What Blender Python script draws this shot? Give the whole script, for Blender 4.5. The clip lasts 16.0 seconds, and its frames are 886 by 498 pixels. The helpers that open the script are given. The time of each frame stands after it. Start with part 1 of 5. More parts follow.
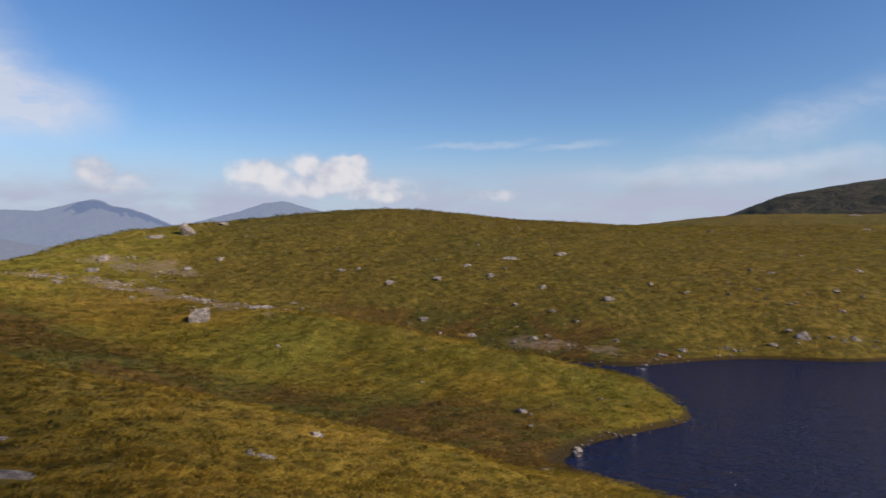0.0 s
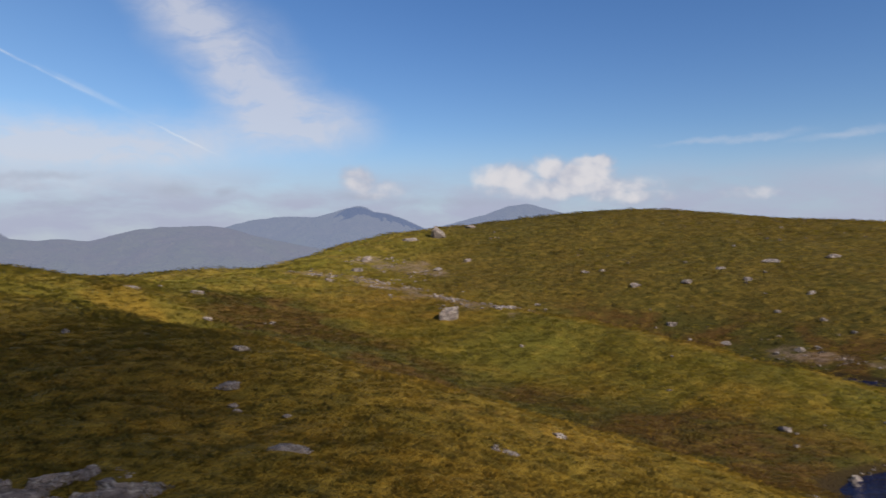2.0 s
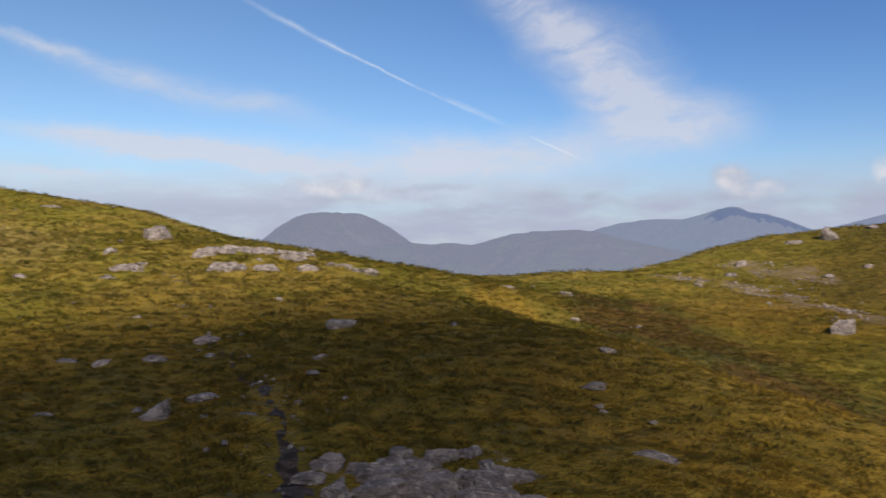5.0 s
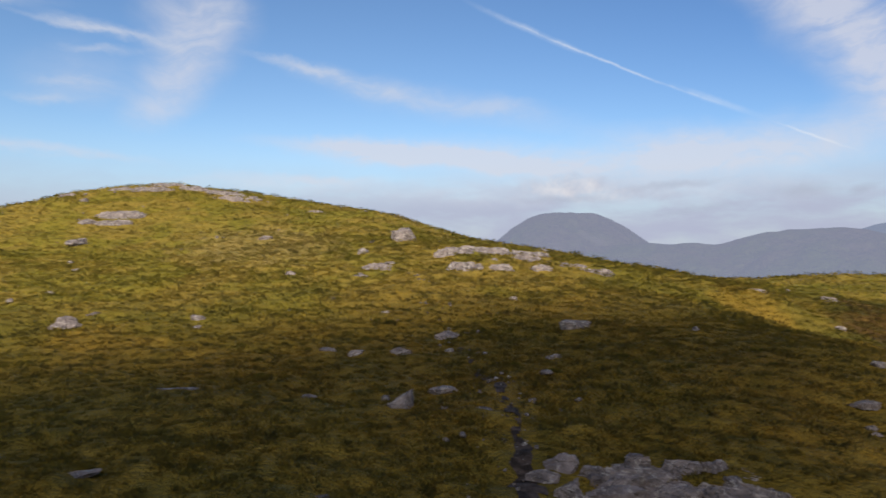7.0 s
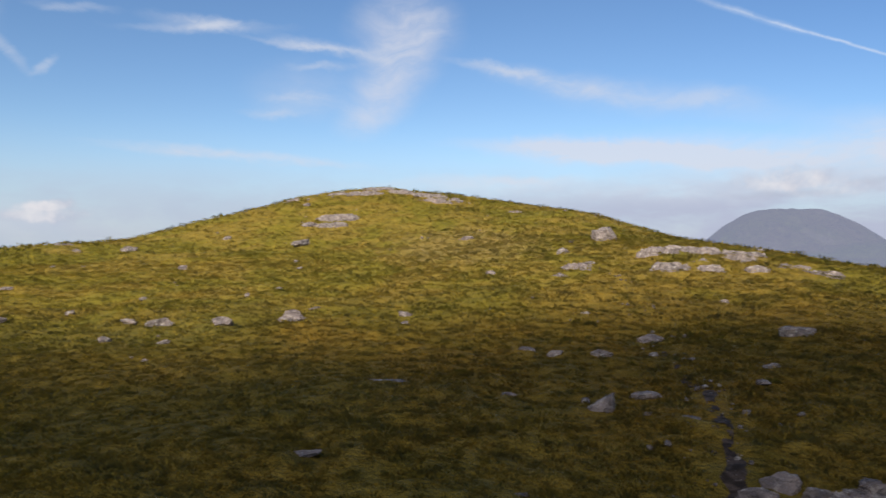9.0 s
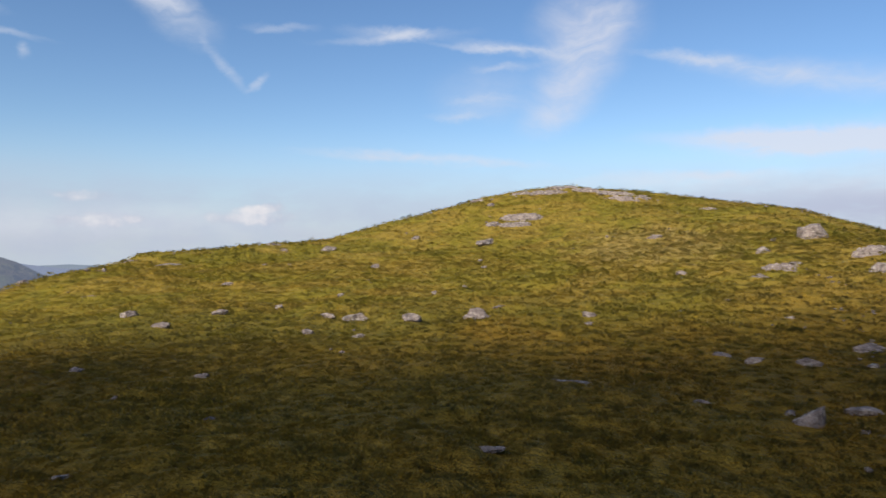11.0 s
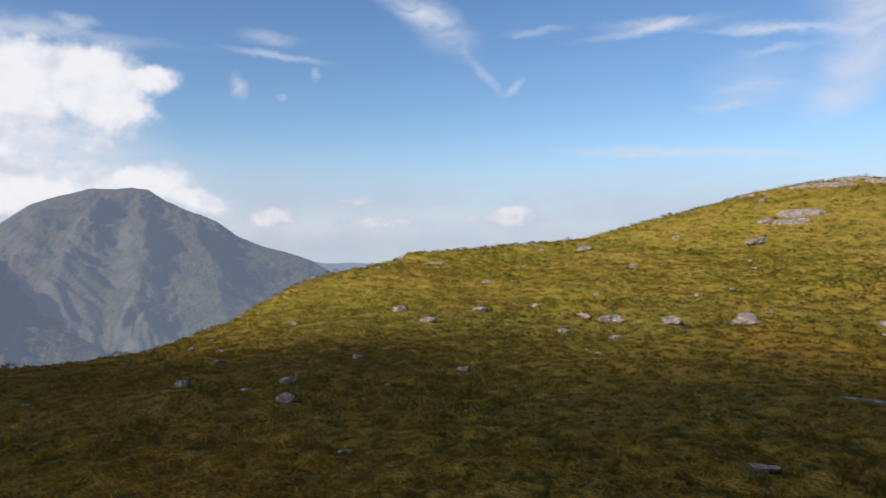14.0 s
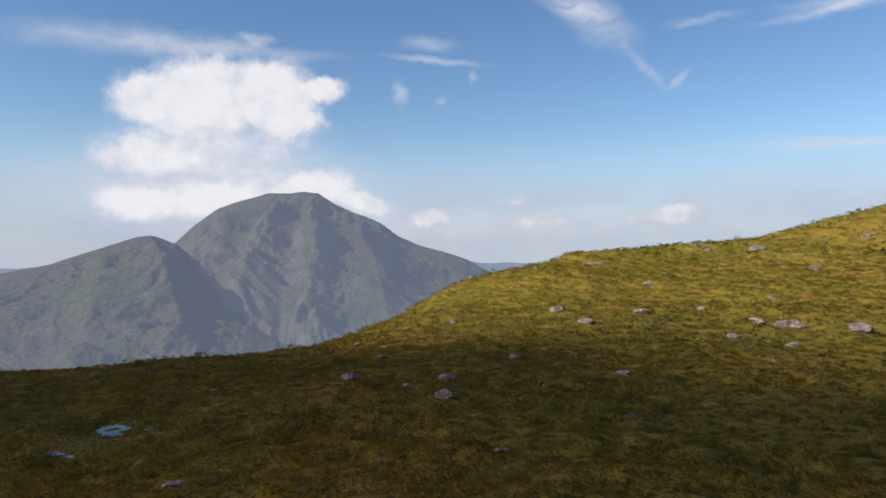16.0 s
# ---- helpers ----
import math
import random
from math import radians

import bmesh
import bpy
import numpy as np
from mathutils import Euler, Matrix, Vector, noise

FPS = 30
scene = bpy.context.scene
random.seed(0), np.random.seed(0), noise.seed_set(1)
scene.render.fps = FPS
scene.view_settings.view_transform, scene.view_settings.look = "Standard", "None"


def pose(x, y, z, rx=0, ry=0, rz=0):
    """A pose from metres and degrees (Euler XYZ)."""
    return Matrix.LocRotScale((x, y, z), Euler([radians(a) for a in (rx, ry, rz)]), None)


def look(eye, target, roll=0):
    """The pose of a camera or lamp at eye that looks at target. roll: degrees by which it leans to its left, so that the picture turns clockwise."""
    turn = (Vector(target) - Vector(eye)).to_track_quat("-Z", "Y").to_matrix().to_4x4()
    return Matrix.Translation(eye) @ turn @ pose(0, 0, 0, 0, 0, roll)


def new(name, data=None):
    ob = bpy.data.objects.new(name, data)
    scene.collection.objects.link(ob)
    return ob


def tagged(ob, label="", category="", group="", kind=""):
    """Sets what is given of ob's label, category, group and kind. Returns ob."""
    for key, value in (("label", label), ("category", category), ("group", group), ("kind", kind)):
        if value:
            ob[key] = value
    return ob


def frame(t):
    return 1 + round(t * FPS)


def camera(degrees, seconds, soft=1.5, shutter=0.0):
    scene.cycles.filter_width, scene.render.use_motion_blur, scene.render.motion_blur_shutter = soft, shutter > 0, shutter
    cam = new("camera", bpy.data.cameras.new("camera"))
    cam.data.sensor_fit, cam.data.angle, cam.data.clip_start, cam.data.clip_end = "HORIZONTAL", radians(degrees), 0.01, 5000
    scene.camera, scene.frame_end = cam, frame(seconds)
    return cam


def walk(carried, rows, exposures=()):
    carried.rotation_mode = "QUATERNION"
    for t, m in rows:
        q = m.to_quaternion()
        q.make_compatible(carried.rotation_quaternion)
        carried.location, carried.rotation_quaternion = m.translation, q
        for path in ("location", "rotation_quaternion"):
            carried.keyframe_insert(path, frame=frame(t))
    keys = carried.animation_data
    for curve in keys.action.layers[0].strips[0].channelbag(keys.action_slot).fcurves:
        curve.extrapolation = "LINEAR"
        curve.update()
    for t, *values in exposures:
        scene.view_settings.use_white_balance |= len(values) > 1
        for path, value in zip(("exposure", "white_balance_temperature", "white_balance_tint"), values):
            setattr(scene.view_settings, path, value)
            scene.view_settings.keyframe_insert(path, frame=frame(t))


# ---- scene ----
# The camera hovers nine metres above the tarn and turns on the spot.
EYE = Vector((0.0, 0.0, 9.0))
cam = camera(64.0, 16.0, soft=1.5, shutter=0.6)
PATH = [
    (0.0, 0.00, -0.15, -0.14),
    (0.5, 4.88, -0.14, -0.14),
    (1.0, 9.75, -0.12, -0.06),
    (1.5, 14.60, -0.08, -0.03),
    (2.0, 19.44, -0.04, -0.01),
    (2.5, 24.28, 0.02, -0.05),
    (3.0, 29.07, 0.05, -0.10),
    (3.5, 33.92, 0.10, -0.07),
    (4.0, 38.76, 0.14, -0.11),
    (4.5, 43.55, 0.16, -0.14),
    (7.0, 67.12, 0.14, -0.15),
    (7.5, 71.22, 0.11, -0.11),
    (8.0, 75.28, 0.10, -0.10),
    (8.5, 79.24, 0.10, -0.12),
    (9.0, 83.11, 0.09, -0.12),
    (11.5, 101.32, 0.00, -0.06),
    (12.0, 104.74, -0.00, -0.07),
    (12.5, 108.13, -0.00, -0.06),
    (13.0, 111.55, -0.02, -0.05),
    (13.5, 114.92, -0.01, -0.03),
    (14.0, 118.27, -0.03, -0.02),
    (14.5, 121.53, -0.03, -0.03),
    (15.0, 124.69, -0.03, -0.04),
    (15.5, 127.81, -0.03, 0.00),
    (16.0, 130.89, -0.04, 0.02),
]
walk(cam, [(t, pose(*EYE, 90 + tilt, lean, turn)) for t, turn, tilt, lean in PATH],
     exposures=[(0.0, 0.57), (1.0, 0.50), (2.0, 0.45), (3.0, 0.47), (4.5, 0.53), (7.0, 0.58), (9.0, 0.63), (12.0, 0.70), (14.5, 0.70), (16.0, 0.65)])

# ---- light: high sun behind the camera's right shoulder, blue sky with cirrus and low cumulus ----
SUN_TURN, SUN_HEIGHT = -116.0, 32.0   # degrees from +y towards -x, degrees above the horizon


def heading(turn, height=0.0):
    a, e = radians(turn), radians(height)
    return Vector((-math.sin(a) * math.cos(e), math.cos(a) * math.cos(e), math.sin(e)))


SUN_WAY = heading(SUN_TURN, SUN_HEIGHT)
sun = new("sun", bpy.data.lights.new("sun", "SUN"))
sun.data.energy, sun.data.angle, sun.data.color = 5.0, radians(0.55), (1.0, 0.90, 0.74)
sun.matrix_world = look((0, 0, 0), -SUN_WAY)


class Nodes:
    """Short hand for wiring a node tree."""

    def __init__(self, tree):
        self.tree = tree
        tree.nodes.clear()

    def put(self, kind, inputs=(), **settings):
        node = self.tree.nodes.new(kind)
        for key, value in settings.items():
            setattr(node, key, value)
        for key, value in dict(inputs).items():
            if hasattr(value, "links"):
                self.tree.links.new(value, node.inputs[key])
            else:
                node.inputs[key].default_value = value
        return node

    def math(self, op, a, b=0.0, clamp=False):
        return self.put("ShaderNodeMath", {0: a, 1: b}, operation=op, use_clamp=clamp).outputs[0]

    def mix(self, f, a, b, blend="MIX"):
        return self.put("ShaderNodeMix", {0: f, 6: a, 7: b}, data_type="RGBA", blend_type=blend).outputs[2]

    def noise(self, vector, scale, detail=4.0, rough=0.55, distortion=0.0):
        return self.put("ShaderNodeTexNoise", {"Vector": vector, "Scale": scale, "Detail": detail,
                                               "Roughness": rough, "Distortion": distortion})

    def ramp(self, value, low, high, to_low=0.0, to_high=1.0, smooth=True):
        return self.put("ShaderNodeMapRange", {0: value, 1: low, 2: high, 3: to_low, 4: to_high},
                        interpolation_type="SMOOTHSTEP" if smooth else "LINEAR").outputs[0]


world = bpy.data.worlds.new("sky")
scene.world = world
world.use_nodes = True
w = Nodes(world.node_tree)
way = w.put("ShaderNodeTexCoord").outputs["Generated"]
axis = w.put("ShaderNodeSeparateXYZ", {0: way})
wx, wy, wz = axis.outputs
# the air near the horizon goes on a little below it
lifted = w.put("ShaderNodeCombineXYZ", {0: wx, 1: wy, 2: w.math("MAXIMUM", wz, 0.015)}).outputs[0]
sky = w.put("ShaderNodeTexSky", {"Vector": lifted}, sky_type="NISHITA", sun_disc=False,
            sun_elevation=radians(SUN_HEIGHT), sun_rotation=radians(-SUN_TURN),
            altitude=700.0, air_density=1.0, dust_density=0.6, ozone_density=2.0).outputs[0]
turn = w.math("MULTIPLY", w.math("ARCTAN2", w.math("MULTIPLY", wx, -1.0), wy), 57.2958)
# the blue is deepest to the north, square to the sun
deep_blue = w.ramp(w.math("ABSOLUTE", turn), 80.0, 15.0, 1.15, 1.27)
tint = w.ramp(w.math("ABSOLUTE", turn), 80.0, 15.0, 0.504, 0.511)
sky = w.put("ShaderNodeHueSaturation", {"Hue": tint, "Saturation": deep_blue, "Value": 1.27, "Color": sky}).outputs[0]
rise = w.math("MULTIPLY", w.math("ARCSINE", wz), 57.2958)
flat = w.put("ShaderNodeCombineXYZ", {0: turn, 1: rise, 2: 0.0}).outputs[0]


def shifted(scale, amount, detail=4.0, stretch=(1, 1, 1)):
    """Directions in degrees, pushed about by noise, so that outlines billow or fray."""
    base = w.put("ShaderNodeMapping", {"Vector": flat, "Scale": stretch}).outputs[0]
    push = w.noise(base, scale, detail, 0.6).outputs["Color"]
    push = w.put("ShaderNodeVectorMath", {0: push, 1: (0.5, 0.5, 0.5)}, operation="SUBTRACT").outputs[0]
    push = w.put("ShaderNodeVectorMath", {0: push, 1: (amount, amount, 0.0)}, operation="MULTIPLY").outputs[0]
    return w.put("ShaderNodeVectorMath", {0: flat, 1: push}, operation="ADD").outputs[0]


def oval(vector, reach, cloud):
    """1 in the middle of a leaning oval, falling to 0 at reach times its half widths."""
    a, e, wide, high, lean, _ = cloud
    ball = w.put("ShaderNodeTexGradient", {"Vector": vector}, gradient_type="SPHERICAL")
    lie = ball.texture_mapping
    lie.vector_type, lie.translation, lie.rotation, lie.scale = "TEXTURE", (a, e, 0.0), (0, 0, radians(lean)), (wide * reach, high * reach, 1.0)
    return ball.outputs["Fac"]


def heap(vector, clouds):
    """The sum of soft ovals: turn, rise, half width, half height (degrees), lean, weight."""
    total = 0.0
    for cloud in clouds:
        total = w.math("ADD", total, w.ramp(oval(vector, 1.25, cloud), 0.0, 1.0, 0.0, cloud[5]))
    return total


def pile(vector, clouds):
    """Heaped cloud: the thickest of its heads."""
    cover = 0.0
    for cloud in clouds:
        cover = w.math("MAXIMUM", cover, w.ramp(oval(vector, 1.45, cloud), 0.0, 0.75, 0.0, cloud[5]))
    return cover


TOWER = [
    (152.8, 11.13, 3.5, 2.07, 0, 1), (149.3, 11.74, 4.4, 2.77, 0, 1), (144.8, 11.85, 4.2, 2.76, 0, 1), (140.6, 12.51, 2.0, 1.10, 0, 0.9), (143.1, 9.95, 2.9, 1.54, 0, 0.9),
    (149.7, 9.46, 4.1, 1.48, 0, 0.9), (153.1, 6.91, 4.7, 1.79, 0, 0.75), (144.4, 7.50, 1.3, 0.86, 0, 0.6), (154.1, 3.41, 3.4, 1.47, 0, 0.85), (148.9, 3.76, 4.8, 1.70, 0, 0.85),
    (150.5, 8.2, 5.5, 1.6, 0, 0.55), (147.5, 5.6, 7.5, 1.5, 0, 0.5), (143.5, 8.8, 2.6, 1.2, 0, 0.5),
    (141.4, 4.66, 3.7, 1.76, -8, 0.9), (137.5, 3.70, 2.7, 1.08, 18, 0.8),
]
CUMULUS = [
    (132.1, 2.47, 2.0, 0.77, 0, 0.8), (124.8, 3.89, 2.1, 0.50, 0, 0.45), (124.3, 1.97, 2.8, 0.55, 0, 0.5), (121.4, 2.15, 1.1, 0.41, 0, 0.55), (113.0, 2.49, 3.6, 0.62, 0, 0.6),
    (112.4, 3.01, 2.2, 0.53, 0, 0.7), (57.2, 5.12, 4.2, 0.97, 0, 0.62), (26.1, 5.4, 1.6, 1.2, 20, 0.8), (24.9, 4.7, 2.6, 0.9, 0, 0.5),
    (53.7, 4.44, 5.3, 0.63, 0, 0.4), (14.4, 5.81, 2.8, 1.17, 0, 0.9), (10.8, 6.48, 1.5, 0.98, 0, 0.9), (7.5, 6.68, 1.7, 0.79, 0, 1), (8.3, 5.72, 2.7, 1.24, 0, 1),
    (9.5, 4.94, 7.5, 1.07, 0, 0.75), (4.9, 4.20, 3.9, 0.66, 0, 0.7), (-3.9, 4.11, 2.0, 0.63, 0, 0.45),
]
WISPS = [
    (134.4, 12.30, 0.8, 1.21, -8, 0.75), (128.4, 13.46, 0.5, 0.65, -10, 0.5), (132.1, 16.06, 2.7, 0.63, 0, 0.45), (131.6, 14.80, 4.8, 0.38, 4, 0.5), (131.0, 11.79, 0.4, 0.31, 0, 0.4),
    (118.9, 17.50, 4.2, 1.72, 32, 0.55), (120.7, 18.79, 5.4, 1.22, 20, 0.45), (115.1, 13.99, 2.9, 0.46, 52, 0.42), (112.6, 12.67, 1.3, 0.38, -45, 0.45), (101.7, 16.55, 6.6, 0.49, -5, 0.45),
    (110.9, 16.98, 3.1, 0.44, -4, 0.4), (103.9, 7.40, 5.7, 0.37, 0, 0.4), (96.7, 10.64, 2.0, 0.60, 0, 0.3), (102.2, 16.88, 4.3, 0.63, 4, 0.5), (94.5, 15.74, 4.9, 0.33, 5, 0.5),
    (87.6, 15.2, 3.0, 1.6, -10, 0.35), (84.2, 17.6, 1.8, 1.2, -40, 0.4),
    (92.8, 14.28, 3.3, 0.38, 0, 0.4), (94.8, 11.93, 3.1, 0.43, -3, 0.35), (96.5, 10.60, 2.8, 0.35, 0, 0.3), (103.1, 7.67, 7.3, 0.40, 1, 0.42), (145.7, 16.09, 1.7, 0.52, 0, 0.8),
    (94.5, 6.90, 4.9, 0.31, 1, 0.3), (91.6, 15.49, 6.0, 0.56, 10, 0.55), (78.7, 14.24, 4.9, 0.47, 12, 0.5), (71.9, 12.73, 8.6, 0.96, 11, 0.6),
    (62.4, 11.39, 4.2, 0.87, 5, 0.4), (94.7, 11.47, 3.6, 1.05, 0, 0.25), (-2.9, 8.15, 5.5, 0.33, -4, 0.5),
    (-10.3, 8.09, 4.1, 0.39, -5, 0.4), (-26.1, 8.71, 9.5, 2.00, -12, 0.35), (-29.0, 10.25, 7.0, 1.55, -15, 0.25),
]
SHEETS = [
    (35.0, 15.5, 6.0, 3.4, 30, 0.32), (32.0, 11.0, 6.5, 3.2, 10, 0.35),
    (86.2, 17.6, 4.6, 3.0, 0, 0.62), (86.8, 14.3, 3.7, 2.6, -12, 0.5), (88.3, 11.9, 3.0, 2.2, -20, 0.42), (89.5, 10.2, 2.6, 1.5, -10, 0.32), (94.0, 12.5, 5.0, 2.4, 0, 0.18),
    (60.0, 7.0, 16.0, 1.9, 4, 0.55), (44.0, 7.0, 12.0, 2.6, 0, 0.42), (66.0, 11.5, 12.0, 1.5, 9, 0.22), (58.0, 4.6, 26.0, 1.3, 0, 0.35),
    (74.2, 8.39, 8.6, 0.80, 2, 0.6), (66.0, 7.18, 11.6, 0.90, 3, 0.7), (77.3, 5.67, 5.9, 0.45, 2, 0.4), (48.9, 8.36, 8.2, 1.74, 5, 0.35), (98.0, 7.31, 9.4, 0.48, 4, 0.4),
    (72.2, 7.88, 7.7, 1.34, 4, 0.35), (63.5, 6.98, 8.8, 1.02, 5, 0.45), (47.4, 7.22, 11.7, 1.35, 0, 0.4), (30.3, 9.70, 6.4, 2.9, 0, 0.62),
    (37.4, 8.78, 7.2, 2.00, 0, 0.4), (35.6, 13.11, 5.0, 3.2, 35, 0.5), (39.2, 16.60, 6.4, 3.2, 38, 0.5), (42.0, 18.91, 5.0, 2.6, 30, 0.35),
    (80.5, 5.26, 9.8, 0.74, 0, 0.4), (155.3, 15.04, 8.6, 1.28, 0, 0.45), (147.7, 15.03, 9.6, 0.64, 0, 0.35), (148.9, 4.7, 13.5, 3.9, 0, 0.75), (148.5, 8.4, 8.5, 2.6, 0, 0.55), (128.0, 2.0, 22.0, 1.6, 0, 0.35),
    (-22.3, 5.85, 12.8, 1.09, -2, 0.55),
]
TRAILS = [(53.6, 14.35, 9.0, 0.12, 23.3, 0.5), (39.6, 8.3, 3.0, 0.11, 24.8, 0.55), (46.0, 11.2, 4.0, 0.3, 23.0, 0.25), (60.0, 17.1, 6.0, 0.3, 23.5, 0.3)]
DUSKY = [
    (49.2, 5.09, 4.1, 0.41, -4, 0.7), (40.1, 4.49, 2.3, 0.73, 0, 0.75), (36.5, 4.47, 1.0, 0.41, -20, 0.6), (57.6, 4.06, 4.7, 0.40, 0, 0.5), (47.4, 3.29, 3.6, 0.36, -6, 0.4),
    (26.0, 4.15, 2.5, 0.35, 0, 0.6), (18.7, 3.74, 7.7, 0.45, 0, 0.4), (0.3, 4.96, 2.4, 0.68, 0, 0.35), (-16.2, 4.66, 2.5, 0.87, 0, 0.6),
    (-28.8, 5.32, 1.8, 0.63, -10, 0.5), (150.9, 5.46, 5.8, 0.42, 0, 0.5), (147.7, 8.96, 4.4, 0.42, 0, 0.4),
]


# air whitened towards the horizon
# air whitened towards the horizon
veil = w.ramp(rise, 10.0, 1.0, 0.0, 0.85)
veil = w.math("MULTIPLY", veil, w.ramp(w.noise(shifted(0.12, 6.0, stretch=(0.35, 1.0, 1.0)), 0.12, 5.0).outputs[0], 0.25, 0.75, 0.7, 1.0))
colour = w.mix(veil, sky, (4.15, 5.0, 6.65, 1.0))
bank = w.math("MULTIPLY", w.ramp(rise, 7.5, 3.0, 0.0, 0.95), w.ramp(turn, 100.0, 55.0, 0.5, 1.0))
bank = w.math("MULTIPLY", bank, w.ramp(w.noise(w.put("ShaderNodeMapping", {"Vector": shifted(0.2, 1.5), "Scale": (0.3, 1.0, 1.0)}).outputs[0], 0.45, 6.0).outputs[0], 0.28, 0.62, 0.3, 1.0))
colour = w.mix(bank, colour, (4.55, 4.85, 6.3, 1.0))
# thin sheets of high cloud, then wisps combed out along the wind
comb = w.put("ShaderNodeMapping", {"Vector": shifted(0.10, 8.0), "Scale": (0.30, 1.5, 1.0), "Rotation": (0, 0, 0.1)}).outputs[0]
streak = w.noise(comb, 0.55, 7.0, 0.62).outputs[0]
mottle = w.noise(shifted(0.3, 3.0), 0.35, 6.0, 0.6).outputs[0]
thin = w.math("MULTIPLY", heap(shifted(0.22, 2.2, 6.0), SHEETS), w.ramp(w.math("ADD", streak, w.math("MULTIPLY", mottle, 0.6)), 0.45, 1.05, 0.45, 1.20), clamp=True)
colour = w.mix(w.math("MINIMUM", thin, 0.74), colour, (6.9, 7.0, 7.8, 1.0))
fray = w.math("MULTIPLY", heap(shifted(0.50, 1.7, 7.0, (0.6, 1.0, 1.0)), WISPS), w.ramp(streak, 0.30, 0.68, 0.40, 1.0), clamp=True)
colour = w.mix(fray, colour, (6.3, 6.7, 7.7, 1.0))
trail = w.math("MULTIPLY", heap(shifted(0.5, 0.35), TRAILS), w.ramp(w.noise(flat, 0.5, 3.0).outputs[0], 0.3, 0.6, 0.35, 0.85), clamp=True)
colour = w.mix(trail, colour, (8.5, 8.8, 9.2, 1.0))
# cumulus: billowing heads that catch the sun, dull flat bases
billow = w.noise(flat, 0.85, 9.0, 0.60).outputs[0]
crown = w.noise(shifted(0.3, 1.5), 0.42, 6.0).outputs[0]


def billowed(clouds, depth, low, high, most):
    cover = pile(shifted(0.40, 1.5, 6.0), clouds)
    edge = w.math("MULTIPLY", w.math("SUBTRACT", billow, 0.5), w.math("MULTIPLY", cover, 4.0, clamp=True))
    cover = w.ramp(w.math("ADD", cover, w.math("MULTIPLY", edge, depth)), low, high, 0.0, most)
    sunlit = w.ramp(w.math("ADD", w.math("MULTIPLY", cover, 0.25), crown), 0.42, 0.82)
    return cover, sunlit


small, small_lit = billowed(CUMULUS, 0.9, 0.02, 0.95, 0.90)
large, large_lit = billowed(TOWER, 0.9, 0.08, 0.85, 0.94)
dull = w.math("MULTIPLY", heap(shifted(0.5, 1.2, 5.0), DUSKY), 0.55, clamp=True)
colour = w.mix(small, colour, w.mix(small_lit, (4.9, 5.1, 6.2, 1.0), (8.0, 7.7, 7.9, 1.0)))
colour = w.mix(large, colour, w.mix(large_lit, (6.4, 6.6, 7.5, 1.0), (8.5, 8.4, 8.7, 1.0)))
colour = w.mix(dull, colour, (3.9, 4.2, 5.2, 1.0))
back = w.put("ShaderNodeBackground", {"Color": colour, "Strength": 0.066})
w.put("ShaderNodeOutputWorld", {"Surface": back.outputs[0]})

# ---- materials ----
def material(name, build):
    m = bpy.data.materials.new(name)
    m.use_nodes = True
    n = Nodes(m.node_tree)
    shader = build(n)
    n.put("ShaderNodeOutputMaterial", {"Surface": shader})
    return m


def place(n):
    return n.put("ShaderNodeNewGeometry").outputs["Position"]


